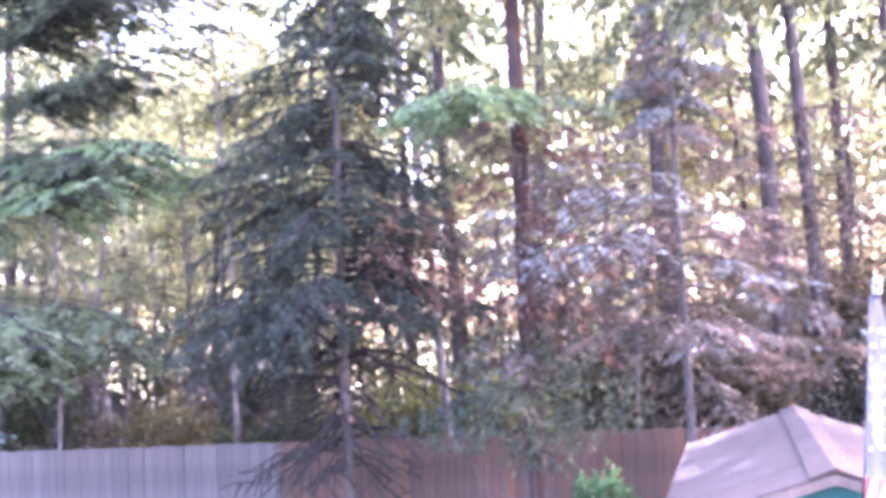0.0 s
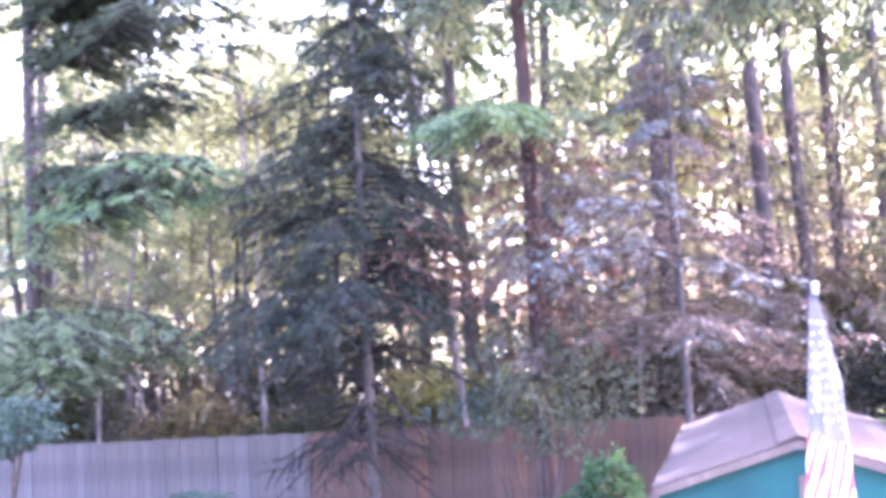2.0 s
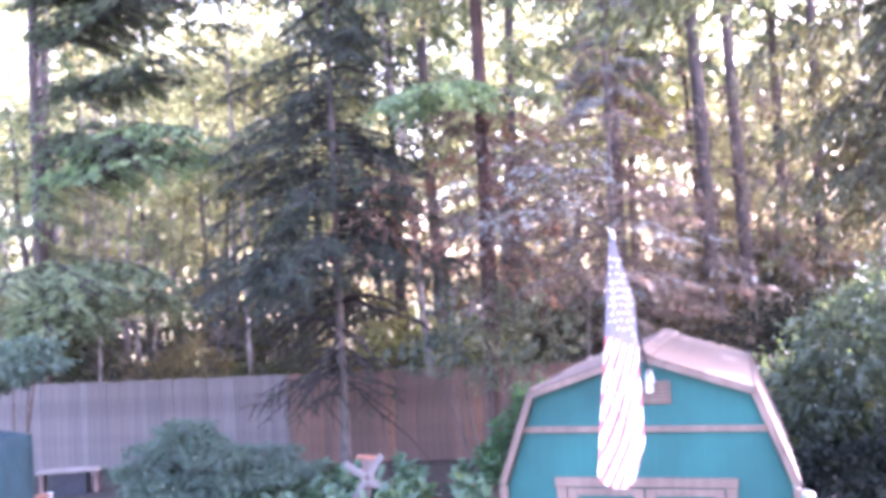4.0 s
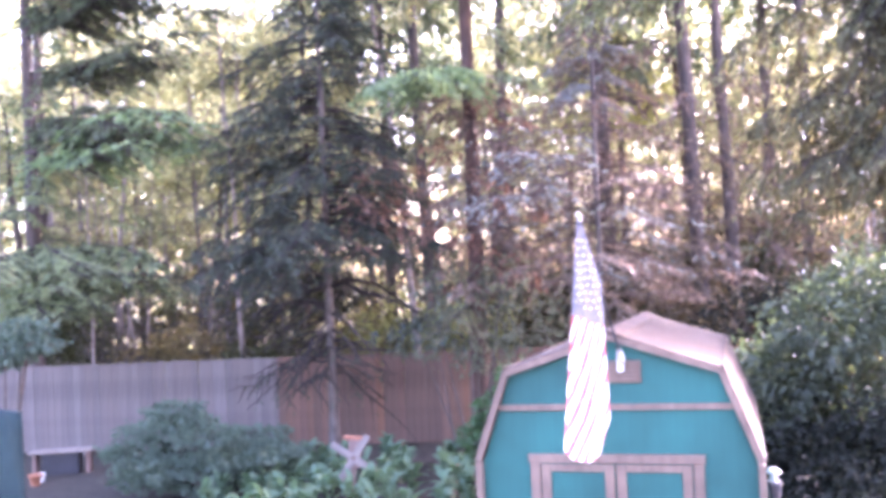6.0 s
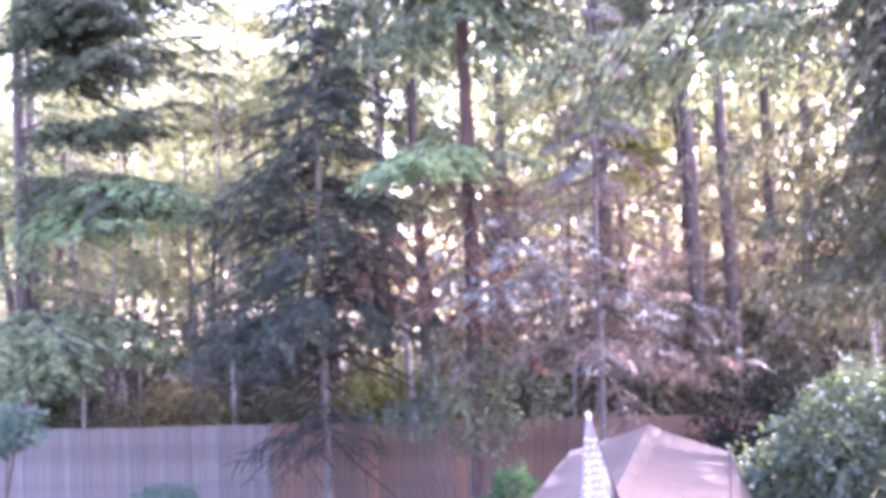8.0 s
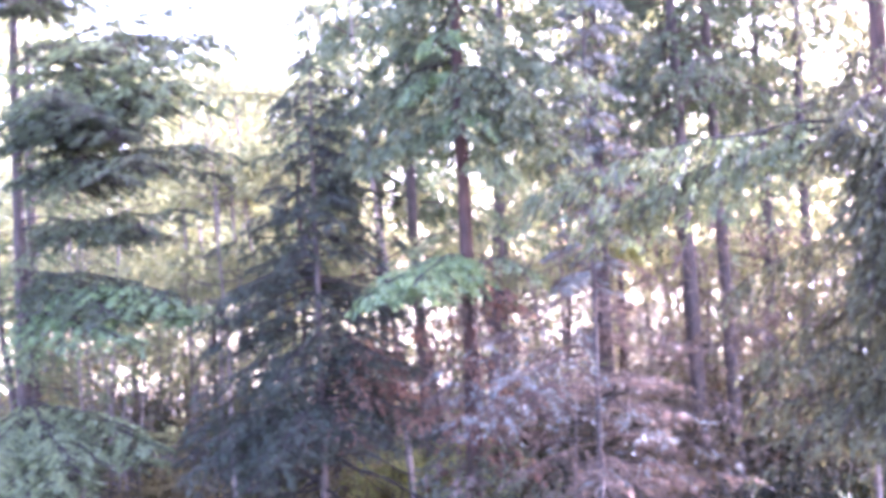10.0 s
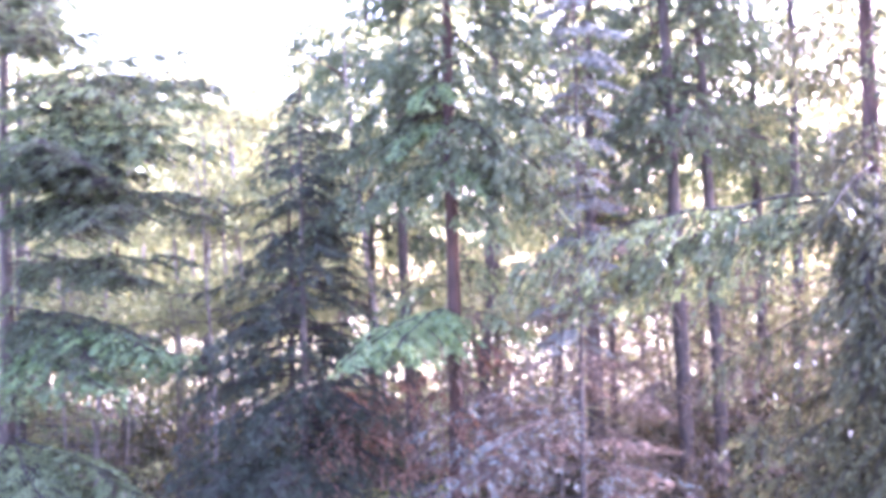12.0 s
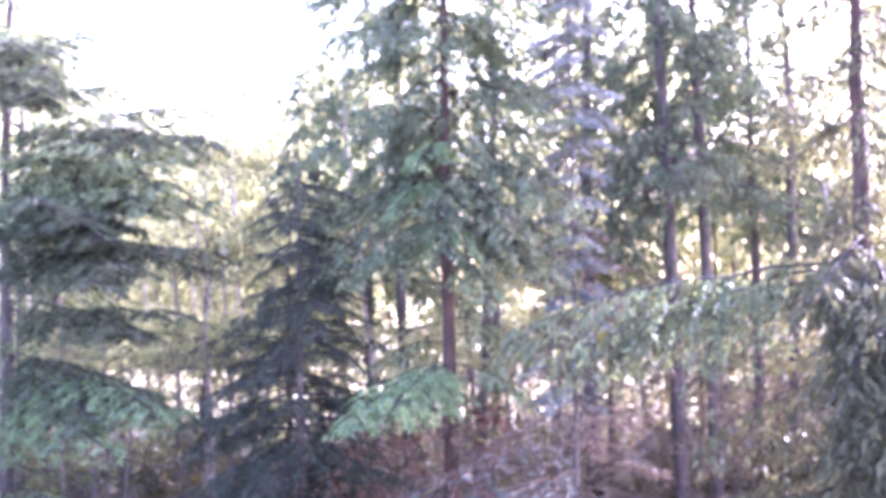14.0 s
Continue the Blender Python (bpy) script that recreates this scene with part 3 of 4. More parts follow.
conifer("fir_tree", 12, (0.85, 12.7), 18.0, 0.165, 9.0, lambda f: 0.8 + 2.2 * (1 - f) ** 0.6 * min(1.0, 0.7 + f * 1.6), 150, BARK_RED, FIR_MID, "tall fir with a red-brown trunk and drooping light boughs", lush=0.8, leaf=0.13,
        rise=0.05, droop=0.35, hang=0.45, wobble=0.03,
        extra=((6.9, 240, 3.05, 0.05, 0.22, 2.0, FIR_LIGHT), (6.95, 248, 2.8, 0.04, 0.22, 2.2, FIR_LIGHT), (6.9, 257, 2.3, 0.02, 0.22, 2.0, FIR_LIGHT), (10.9, 262, 1.7, 0.15, 0.5, 1.8, FIR_LIGHT), (10.2, 240, 1.6, 0.1, 0.5, 1.8, FIR_LIGHT), (9.6, 285, 1.7, 0.1, 0.5, 1.8, FIR_LIGHT), (9.2, 215, 2.0, 0.1, 0.5, 1.6, HEMLOCK), (8.8, 300, 2.0, 0.1, 0.5, 1.6, HEMLOCK), (7.8, 330, 1.7, 0.1, 0.4, 1.0, HEMLOCK), (7.5, 20, 1.8, 0.1, 0.4, 1.0, HEMLOCK), (7.3, 160, 1.7, 0.1, 0.4, 1.0, HEMLOCK), (7.0, 310, 1.6, 0.05, 0.3, 1.0, HEMLOCK)) + tuple((2.7 + 0.12 * k, 215 + (k * 41) % 110, 2.1 + 0.1 * (k % 4), 0.0, 0.15, 0.6, CEDAR if k % 2 else SPRUCE) for k in range(2)) + tuple((3.2 + 0.15 * k, 190 + (k * 67) % 170, 1.1 + 0.15 * (k % 3), 0.02, 0.25, 1.3, DRY_TWIGLETS if k % 2 else DEAD_NEEDLES) for k in range(26)), clump=0.6, limb_size=0.5, twigs=SHADED_BARK)
conifer("lichen_covered_tree", 13, (3.05, 12.4), 14.5, 0.048, 2.9, lambda f: 0.4 + 2.7 * max(0.0, 1 - f * 1.3) ** 1.2, 105, LICHEN_BARK, DRY_TWIGLETS, "half-dead spruce with grey-blue lichen on bare twigs", lush=1.15, leaf=0.09, rise=0.02, droop=0.16, hang=0.25,
        bare=0.62, width=0.4, clump=1.0, limb_size=0.6, extra=tuple((6.3 + 0.11 * k, (k * 77) % 360, 0.55 + 0.14 * (k % 4), 0.0, 0.35, 4.6, LICHEN) for k in range(72)) + tuple((4.2 + 0.19 * k, 200 + (k * 17) % 46, 2.5 + 0.35 * ((k * 3) % 4), 0.05 + 0.03 * (k % 3), 0.12, 0.65, LICHEN) for k in range(8)) + tuple((3.3 + 0.24 * k, 275 + (k * 37) % 85, 1.7 + 0.3 * (k % 3), 0.02, 0.2, 0.9, LICHEN) for k in range(6)), twigs=TWIG, foliage_part="lichen", wobble=0.03, flat=0.1)
conifer("cedar_tree", 14, (7.0, 9.4), 16.0, 0.2, 4.6, lambda f: 1.7 if f < 0.17 else 0.8 if f < 0.33 else 1.4, 145, BARK_RED, CEDAR, "tall cedar with drooping olive-green sprays", lush=1.0, leaf=0.11, rise=0.08, droop=0.5, hang=0.6, wobble=0.03, clump=0.8, limb_size=0.6, twigs=SHADED_BARK, open_side=(8.2, -80, 85),
        extra=((8.6, 172, 5.0, 0.0, 0.22, 1.5, PALE_BOUGH, 0.42), (8.5, 168, 4.3, 0.0, 0.24, 1.4, PALE_BOUGH, 0.42), (8.35, 177, 3.4, 0.0, 0.26, 1.4, PALE_BOUGH, 0.45), (6.9, 195, 2.6, 0.05, 0.4, 1.4, CEDAR))
        + tuple((4.2 + 0.065 * k, 150 + (k * 43) % 120, 1.3 + 0.27 * ((k * 3) % 6), 0.02 + 0.07 * (k % 4), 0.28 + 0.1 * (k % 3), 1.0, CEDAR, 0.5) for k in range(30))
        + tuple((6.8 + 0.1 * k, 246 + (k * 29) % 32, 2.3 + 0.33 * (k % 4), 0.0, 0.28, 1.4, CEDAR, 0.6) for k in range(22))
        + tuple((5.0 + 0.2 * k, 254 + (k * 17) % 34, 2.5 + 0.2 * (k % 3), 0.05, 0.3, 1.2, CEDAR, 0.6) for k in range(9)))
# the hemlock's boughs stand in flat tiers with gaps between them: (height, first and last bearing, number, length, rise, droop, needles)
TIERS = ((3.5, -60, -5, 6, 2.1, 0.02, 0.08, HEMLOCK), (4.2, -70, 0, 6, 2.4, 0.02, 0.1, HEMLOCK), (6.35, -30, 10, 5, 3.9, 0.06, 0.13, FIR_LIGHT), (6.85, -25, 25, 4, 3.0, 0.02, 0.1, HEMLOCK_DEEP), (8.1, -15, 12, 4, 3.8, 0.02, 0.06, HEMLOCK_DEEP),
         (9.15, -28, 12, 6, 4.0, 0.06, 0.12, HEMLOCK_DEEP), (9.7, -35, 5, 4, 3.2, 0.04, 0.12, HEMLOCK_DEEP), (10.0, -40, 5, 5, 3.2, 0.04, 0.1, HEMLOCK_DEEP), (10.4, -15, 14, 4, 4.3, 0.05, 0.1, HEMLOCK), (11.0, -35, 10, 5, 3.6, 0.04, 0.1, HEMLOCK), (11.7, -12, 12, 4, 4.2, 0.05, 0.1, HEMLOCK_DEEP), (12.5, -60, -15, 5, 2.3, 0.05, 0.12, HEMLOCK_DEEP), (13.2, -70, -10, 5, 2.2, 0.05, 0.12, HEMLOCK_DEEP))
HEMLOCK_FOOT = Vector((-8.9, 15.6))


def tier_boughs():
    """Long boughs from the hemlock's trunk over the fence into the yard, by where their tips hang."""
    made = []
    for z, a, b, n, long, up, down, mat in TIERS:
        for k in range(n):
            bearing, reach = radians(a + (b - a) * k / (n - 1)), long * (0.86 + 0.07 * ((k * 5) % 3))
            way = Vector((-7.5 + reach * math.cos(bearing), 12.4 + reach * math.sin(bearing))) - HEMLOCK_FOOT
            made.append((z + 0.12 * ((k * 2) % 3 - 1), D(math.atan2(way.y, way.x)), way.length, up, down, 0.9, mat, 0.25))
    return tuple(made)


conifer("hemlock_tree", 15, HEMLOCK_FOOT, 19.0, 0.17, 3.4, lambda f: 1.6 + 1.2 * (1 - f), 110, BARK_DARK, HEMLOCK, "tall hemlock with layered soft green boughs", lush=0.8, leaf=0.12, rise=0.05, droop=0.3, hang=0.35, wobble=0.03, clump=0.75, twigs=SHADED_BARK, limb_size=0.4, twig_share=0.24,
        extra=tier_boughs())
conifer("leaning_fir", 16, (5.75, 17.0), 23.0, 0.18, 10.2, lambda f: 0.9 + 1.9 * (1 - f), 108, BARK_DARK, FIR_MID, "tall bare-stemmed fir behind the fence", extra=tuple((2.6 + 0.45 * k, (k * 97) % 360, 1.2 + 0.2 * (k % 4), 0.0, 0.3, 0.6, DRY_TWIGLETS) for k in range(14)), clump=0.95, lush=0.8, leaf=0.15, droop=0.5, hang=0.6, lean=(-0.6, 0), wobble=0.03, group="pair of firs behind the shed")
conifer("leaning_fir", 17, (6.55, 17.4), 23.0, 0.155, 10.2, lambda f: 0.9 + 1.9 * (1 - f), 108, BARK_DARK, FIR_MID, "tall bare-stemmed fir behind the fence", extra=tuple((2.6 + 0.45 * k, (k * 97) % 360, 1.2 + 0.2 * (k % 4), 0.0, 0.3, 0.6, DRY_TWIGLETS) for k in range(14)), clump=0.95, lush=0.8, leaf=0.15, droop=0.5, hang=0.6, lean=(-0.3, 0), wobble=0.03, group="pair of firs behind the shed")
conifer("background_fir", 18, (3.9, 19.0), 21.0, 0.2, 8.3, lambda f: 0.9 + 1.9 * (1 - f), 85, BARK_DARK, FIR_MID, "tall fir standing deeper in the woods", extra=tuple((2.6 + 0.45 * k, (k * 97) % 360, 1.2 + 0.2 * (k % 4), 0.0, 0.3, 0.6, DRY_TWIGLETS) for k in range(14)), clump=0.9, lush=0.8, leaf=0.19, droop=0.4, hang=0.5, wobble=0.03, group="firs deeper in the woods")
conifer("background_fir", 19, (-1.7, 20.5), 22.0, 0.14, 8.5, lambda f: 0.9 + 2.3 * (1 - f), 95, BARK_DARK, FIR_MID, "tall fir standing deeper in the woods", extra=tuple((2.6 + 0.45 * k, (k * 97) % 360, 1.2 + 0.2 * (k % 4), 0.0, 0.3, 0.6, DRY_TWIGLETS) for k in range(14)), lush=0.8, leaf=0.19, droop=0.4, hang=0.5, wobble=0.03, group="firs deeper in the woods")
conifer("background_fir", 20, (8.5, 21.5), 20.0, 0.17, 10.0, lambda f: 0.9 + 2.3 * (1 - f), 95, BARK_DARK, FIR_MID, "tall fir standing deeper in the woods", extra=tuple((2.6 + 0.45 * k, (k * 97) % 360, 1.2 + 0.2 * (k % 4), 0.0, 0.3, 0.6, DRY_TWIGLETS) for k in range(14)), clump=0.9, lush=0.8, leaf=0.19, droop=0.4, hang=0.5, wobble=0.03, group="firs deeper in the woods")

# ---- shrubs and garden plants ----
shrub("rhododendron", 21, (6.5, 8.6, 0), [((0, 0, 1.6), (1.7, 1.4, 1.1)), ((-0.9, -0.4, 1.2), (1.2, 1.1, 0.9)), ((-1.55, -0.6, 1.8), (0.5, 0.6, 0.5)), ((-1.1, -0.9, 2.5), (0.75, 0.8, 0.6)), ((-0.5, -1.0, 2.95), (0.7, 0.7, 0.5)), ((0.4, -1.1, 3.05), (0.9, 0.8, 0.55)),
      ((1.1, -1.1, 1.9), (1.4, 1.4, 1.25)), ((-1.45, 0.1, 1.7), (0.7, 0.7, 0.7)), ((0.9, 0.2, 2.7), (0.8, 0.8, 0.6)), ((-0.35, 0.2, 2.85), (0.6, 0.6, 0.45)), ((1.3, -1.3, 3.0), (0.8, 0.8, 0.5))], 26000, 0.13, RHODO,
      "large dense evergreen shrub beside the shed with sunlit upper leaves", 0.42, 12)
# the next two shrubs are added to fill deep shade with dark leaves
shrub("shade_fill_shrub", 25, (5.9, 6.6, 0), [((-0.6, 0.3, 0.75), (1.1, 1.0, 0.8)), ((0.6, -0.2, 0.85), (1.3, 1.1, 0.95)), ((-1.0, -1.2, 0.5), (0.8, 0.9, 0.55)), ((1.9, -0.2, 1.0), (1.2, 1.2, 1.0)), ((-1.3, -2.0, 0.4), (0.7, 0.8, 0.45)), ((0.0, -1.6, 0.5), (0.9, 0.9, 0.55)), ((-1.15, -0.1, 0.6), (0.5, 1.3, 0.75)), ((-0.6, 1.3, 0.7), (0.6, 0.8, 0.8))], 19000, 0.11, SHADE_LEAVES, "low shrub added beside the shed, the shade put into its near-black leaves", 0.45, 8)
shrub("shade_shrub", 28, (5.5, 12.5, 0), [((-0.5, 0.0, 1.0), (0.9, 0.7, 0.9)), ((0.5, 0.0, 1.3), (1.0, 0.7, 1.1)), ((-0.1, 0.1, 2.1), (0.8, 0.6, 0.7)), ((0.8, 0.0, 2.5), (0.7, 0.6, 0.5)), ((1.6, 0.1, 1.2), (0.8, 0.7, 1.0))], 7500, 0.12, SHADE_LEAVES, "shrub added before the fence, the shade put into its near-black leaves", 0.45, 8)
shrub("juniper_shrub", 22, (-3.75, 10.8, 0), [((0, 0, 0.35), (1.35, 1.0, 0.3)), ((-0.55, 0.2, 1.0), (0.8, 0.6, 0.13)), ((0.75, -0.4, 0.65), (0.75, 0.7, 0.14)), ((-0.45, 0.2, 1.32), (0.5, 0.4, 0.1)), ((-0.95, -0.3, 0.75), (0.6, 0.5, 0.13)), ((0.3, -0.4, 0.95), (0.65, 0.5, 0.12)),
      ((-0.3, 0.0, 1.16), (0.6, 0.5, 0.1)), ((-0.4, -0.7, 0.5), (0.7, 0.5, 0.15)), ((1.15, 0.0, 0.6), (0.6, 0.6, 0.14)), ((0.85, 0.3, 0.85), (0.6, 0.5, 0.1))], 12500, 0.11, BLUE_SHRUB, "soft blue-green spreading conifer shrub in the yard", 0.35, 8)
shrub("fresh_green_shrub", 23, (1.35, 9.0, 0), [((0.16, 0, 1.62), (0.3, 0.3, 0.38)), ((-0.12, -0.05, 1.32), (0.32, 0.3, 0.36)), ((-0.33, 0.0, 0.98), (0.3, 0.28, 0.32)), ((0.1, 0.05, 0.8), (0.42, 0.4, 0.5))], 3000, 0.12, LIME, "fresh green leafy shrub behind the shed wall", 0.5, 8)
shrub("dark_leaved_shrub", 27, (0.75, 12.1, 0), [((-0.9, 0.0, 2.25), (0.6, 0.4, 0.4)), ((0.0, 0.0, 2.4), (0.8, 0.4, 0.6)), ((0.95, 0.0, 2.5), (0.75, 0.4, 0.6)), ((-0.3, 0.0, 3.1), (0.7, 0.4, 0.5)), ((0.65, 0.0, 3.35), (0.5, 0.35, 0.4)), ((0.2, -0.1, 1.9), (0.7, 0.35, 0.3))], 2200, 0.1, LEAFY_DARK, "tall dark-leaved shrub growing against the brown fence", 0.55, 8)
shrub("blue_green_shrub", 24, (-6.3, 9.6, 0), [((0.0, 0, 2.55), (0.85, 0.6, 0.22)), ((-0.6, 0.2, 2.4), (0.7, 0.6, 0.3)), ((0.2, 0.1, 2.8), (0.45, 0.4, 0.15))], 3200, 0.12, BLUE_SHRUB, "pale blue-green foliage of a small garden tree", 0.4, 6)


def build_fence():
    """Two lengths of board fence in one line: grey to the left of the spruce, brown behind the shed."""
    y_at = lambda x: 14.64 - 0.054 * x
    turn = math.degrees(math.atan(-0.054))
    made = []
    for name, x0, x1, mat, label in (("grey_fence", -15.0, -3.4, FENCE_GREY, "weathered grey board fence"), ("brown_fence", -3.4, 13.4, FENCE_BROWN, "brown cedar board fence in patchy colours")):
        fence = thing(name, pose(x0, y_at(x0), 0, 0, 0, turn), label, "fence")
        long = (x1 - x0) / math.cos(radians(turn))
        k = 0.1
        while k < long:
            part("post", box(bmesh.new(), (k - 0.045, 0.05, -0.12), (k + 0.045, 0.14, 1.72), 0.006), mat, fence)
            k += 2.4
        for z in (0.35, 1.45):
            part("rail", box(bmesh.new(), (0, 0.012, z), (long, 0.048, z + 0.09), 0.004), mat, fence)
        made.append((fence, long, mat))
    return made


FENCES = build_fence()


def build_plants():
    """Clumps of broad garden leaves, each leaf a piece of its own."""
    rng = np.random.default_rng(31)
    metas = []
    for k, (l, w) in enumerate(((0.22, 0.1), (0.19, 0.12), (0.27, 0.08))):
        vs, qs = [], []
        for i in range(7):
            f = i / 6
            half = w / 2 * math.sin(math.pi * min(1, f * 0.92 + 0.08)) ** 0.8
            z = 0.32 * l * math.sin(f * 2.3) - 0.1 * l * f
            vs += [(-half, f * l, z + half * 0.35), (0, f * l, z), (half, f * l, z + half * 0.35)]
            if i:
                a = 3 * (i - 1)
                qs += [(a, a + 1, a + 4, a + 3), (a + 1, a + 2, a + 5, a + 4)]
        metas.append(mesh_from("leaf", vs, qs, HOSTA, True))
    spots = []
    while len(spots) < 55:
        x, y = rng.uniform(-3.2, 0.8), rng.uniform(8.0, 12.4)
        if all((x - a) ** 2 + (y - b) ** 2 > 0.085 for a, b in spots) and (x + 1.2) ** 2 + (y - 10.0) ** 2 > 0.12:
            spots.append((x, y))
    for n, (x, y) in enumerate(spots):
        plant = thing("garden_plant", pose(x, y, -0.02), "leafy green garden plant with broad arching leaves", "plant", "plants in the garden bed")
        stem = [np.array((0, 0, z)) for z in (-0.02, 0.15, 0.3)]
        part("stem", mesh_from("stem", *tube_arrays(stem, [0.02, 0.016, 0.01], 6), HOSTA, True), HOSTA, plant)
        for k in range(23):
            ob = part("leaf", metas[rng.integers(3)], HOSTA, plant)
            s = rng.uniform(0.8, 1.35)
            ob.matrix_local = pose(rng.normal(0, 0.03), rng.normal(0, 0.03), rng.uniform(0.04, 0.42), rng.uniform(-5, 50), rng.uniform(-20, 20), rng.uniform(0, 360)) @ Matrix.Scale(s, 4)


build_plants()


# ---- yard clutter ----
def build_clutter():
    bench = thing("garden_bench", pose(-7.15, 13.0, 0, 0, 0, 12), "low bench of weathered planks resting on a dark crate", "bench")
    for k in range(3):
        part("seat_board", box(bmesh.new(), (-0.55, -0.22 + k * 0.15, 0.36), (0.6, -0.08 + k * 0.15, 0.4), 0.006), PALE_WOOD, bench)
    part("crate", box(bmesh.new(), (-0.3, -0.16, -0.08), (0.35, 0.18, 0.358), 0.01), DARK_METAL, bench, "dark crate")
    for x in (-0.46, 0.5):
        part("leg", box(bmesh.new(), (x - 0.035, -0.12, -0.08), (x + 0.035, 0.14, 0.358), 0.006), GREY_BROWN_WOOD, bench)
    bucket = thing("bucket", pose(-7.2, 12.3, -0.06) @ Matrix.Scale(0.62, 4), "small white bucket on the earth beside the bench", "bucket")
    prof = [(0.0, 0.02), (0.095, 0.02), (0.09, 0.0), (0.125, 0.25), (0.132, 0.25), (0.132, 0.265), (0.12, 0.265), (0.09, 0.03)]
    vs = [(r * math.cos(a * math.pi / 10), r * math.sin(a * math.pi / 10), z) for r, z in prof for a in range(20)]
    qs = [(i * 20 + a, i * 20 + (a + 1) % 20, (i + 1) * 20 + (a + 1) % 20, (i + 1) * 20 + a) for i in range(len(prof) - 1) for a in range(20)]
    part("body", mesh_from("body", vs, qs, WHITE, True), WHITE, bucket)
    arc = [(0.135 * math.cos(k * math.pi / 8), 0.02, 0.255 - 0.11 * math.sin(k * math.pi / 8)) for k in range(9)]
    part("handle", mesh_from("handle", *tube_arrays(arc, [0.004] * 9, 6), STEEL, True), STEEL, bucket, "thin metal handle")
    for x, y, s, lab in ((-7.1, 11.9, 0.8, "small terracotta flower pot on the earth"), (0.42, 10.9, 1.25, "orange terracotta flower pot beside the plants")):
        pot = thing("flower_pot", pose(x, y, -0.04) @ Matrix.Scale(s, 4), lab, "pot")
        prof = [(0.09, 0.0), (0.13, 0.2), (0.155, 0.2), (0.155, 0.25), (0.135, 0.25), (0.12, 0.2), (0.1, 0.17)]
        vs = [(r * math.cos(a * math.pi / 10), r * math.sin(a * math.pi / 10), z) for r, z in prof for a in range(20)]
        qs = [(i * 20 + a, i * 20 + (a + 1) % 20, (i + 1) * 20 + (a + 1) % 20, (i + 1) * 20 + a) for i in range(len(prof) - 1) for a in range(20)]
        part("body", mesh_from("body", vs, qs, TERRACOTTA, True), TERRACOTTA, pot)
        bm = bmesh.new()
        bmesh.ops.create_cone(bm, cap_ends=True, segments=20, radius1=0.1, radius2=0.112, depth=0.02, matrix=Matrix.Translation((0, 0, 0.17)))
        part("soil", bm, GROUND, pot, "dark soil")
    mill = thing("garden_windmill", pose(-1.12, 10.1, -0.03, 0, 6, 0) @ Matrix.Scale(1.35, 4), "small weathered reddish wooden garden windmill among the plants", "garden ornament")
    part("post", box(bmesh.new(), (-0.03, -0.03, -0.03), (0.03, 0.03, 0.62), 0.005), GREY_BROWN_WOOD, mill)
    part("cap_board", box(bmesh.new(), (-0.14, -0.06, 0.66), (0.14, 0.06, 0.69), 0.005), TERRACOTTA, mill, "reddish cap board")
    part("tower_board", box(bmesh.new(), (-0.075, -0.05, 0.35), (0.075, -0.032, 0.658), 0.004), GREY_BROWN_WOOD, mill)
    for k in range(4):
        b = part("blade", box(bmesh.new(), (-0.04, -0.07, 0.03), (0.04, -0.055, 0.3), 0.004), PALE_WOOD, mill)
        b.matrix_local = pose(0, 0, 0.46, 0, 28 + 90 * k, 0)
    lamp = thing("garden_lamp", pose(3.72, 4.2, 0) @ Matrix.Diagonal((0.6, 0.6, 0.96, 1)), "small dark post lantern with a white cap", "lamp")
    part("post", mesh_from("post", *tube_arrays([(0, 0, -0.08), (0, 0, 0.5), (0, 0, 1.18)], [0.025, 0.022, 0.02], 10), DARK_METAL, True), DARK_METAL, lamp)
    bm = bmesh.new()
    bmesh.ops.create_cone(bm, cap_ends=True, segments=10, radius1=0.075, radius2=0.11, depth=0.2, matrix=Matrix.Translation((0, 0, 1.24)))
    bmesh.ops.create_cone(bm, cap_ends=True, segments=10, radius1=0.12, radius2=0.11, depth=0.03, matrix=Matrix.Translation((0, 0, 1.35)))
    part("lantern_body", bm, DARK_METAL, lamp)
    bm = bmesh.new()
    bmesh.ops.create_cone(bm, cap_ends=True, segments=10, radius1=0.05, radius2=0.05, depth=0.08, matrix=Matrix.Translation((0, 0, 1.405)))
    part("lantern_neck", bm, STEEL, lamp, "pale lantern glass")
    bm = bmesh.new()
    bmesh.ops.create_cone(bm, cap_ends=True, segments=10, radius1=0.105, radius2=0.06, depth=0.035, matrix=Matrix.Translation((0, 0, 1.463)))
    part("lantern_cap", bm, STEEL, lamp, "pale lantern cap")
    tarp = thing("tarp_covered_stack", pose(-4.64, 5.2, 0, 0, 0, 8), "tall stack under a blue-green tarp at the yard's edge", "tarp")
    rng = np.random.default_rng(5)
    bm = bmesh.new()
    box(bm, (-0.7, -0.6, -0.06), (0.7, 0.6, 2.0))
    bmesh.ops.subdivide_edges(bm, edges=bm.edges, cuts=9, use_grid_fill=True)
    for v in bm.verts:
        f = max(0.0, v.co.z / 2.0)
        v.co.x *= 1.12 - 0.2 * f
        v.co.y *= 1.12 - 0.2 * f
        v.co.x += 0.035 * math.sin(v.co.y * 14 + v.co.z * 3)
        v.co.y += 0.035 * math.sin(v.co.x * 13 + v.co.z * 2)
        v.co.z += 0.05 * math.sin(v.co.x * 5) * f
    for fc in bm.faces:
        fc.smooth = True
    part("tarp", bm, TARP, tarp)
    part("pallet", box(bmesh.new(), (-0.6, -0.5, -0.08), (0.6, 0.5, -0.065)), PALE_WOOD, tarp)


build_clutter()


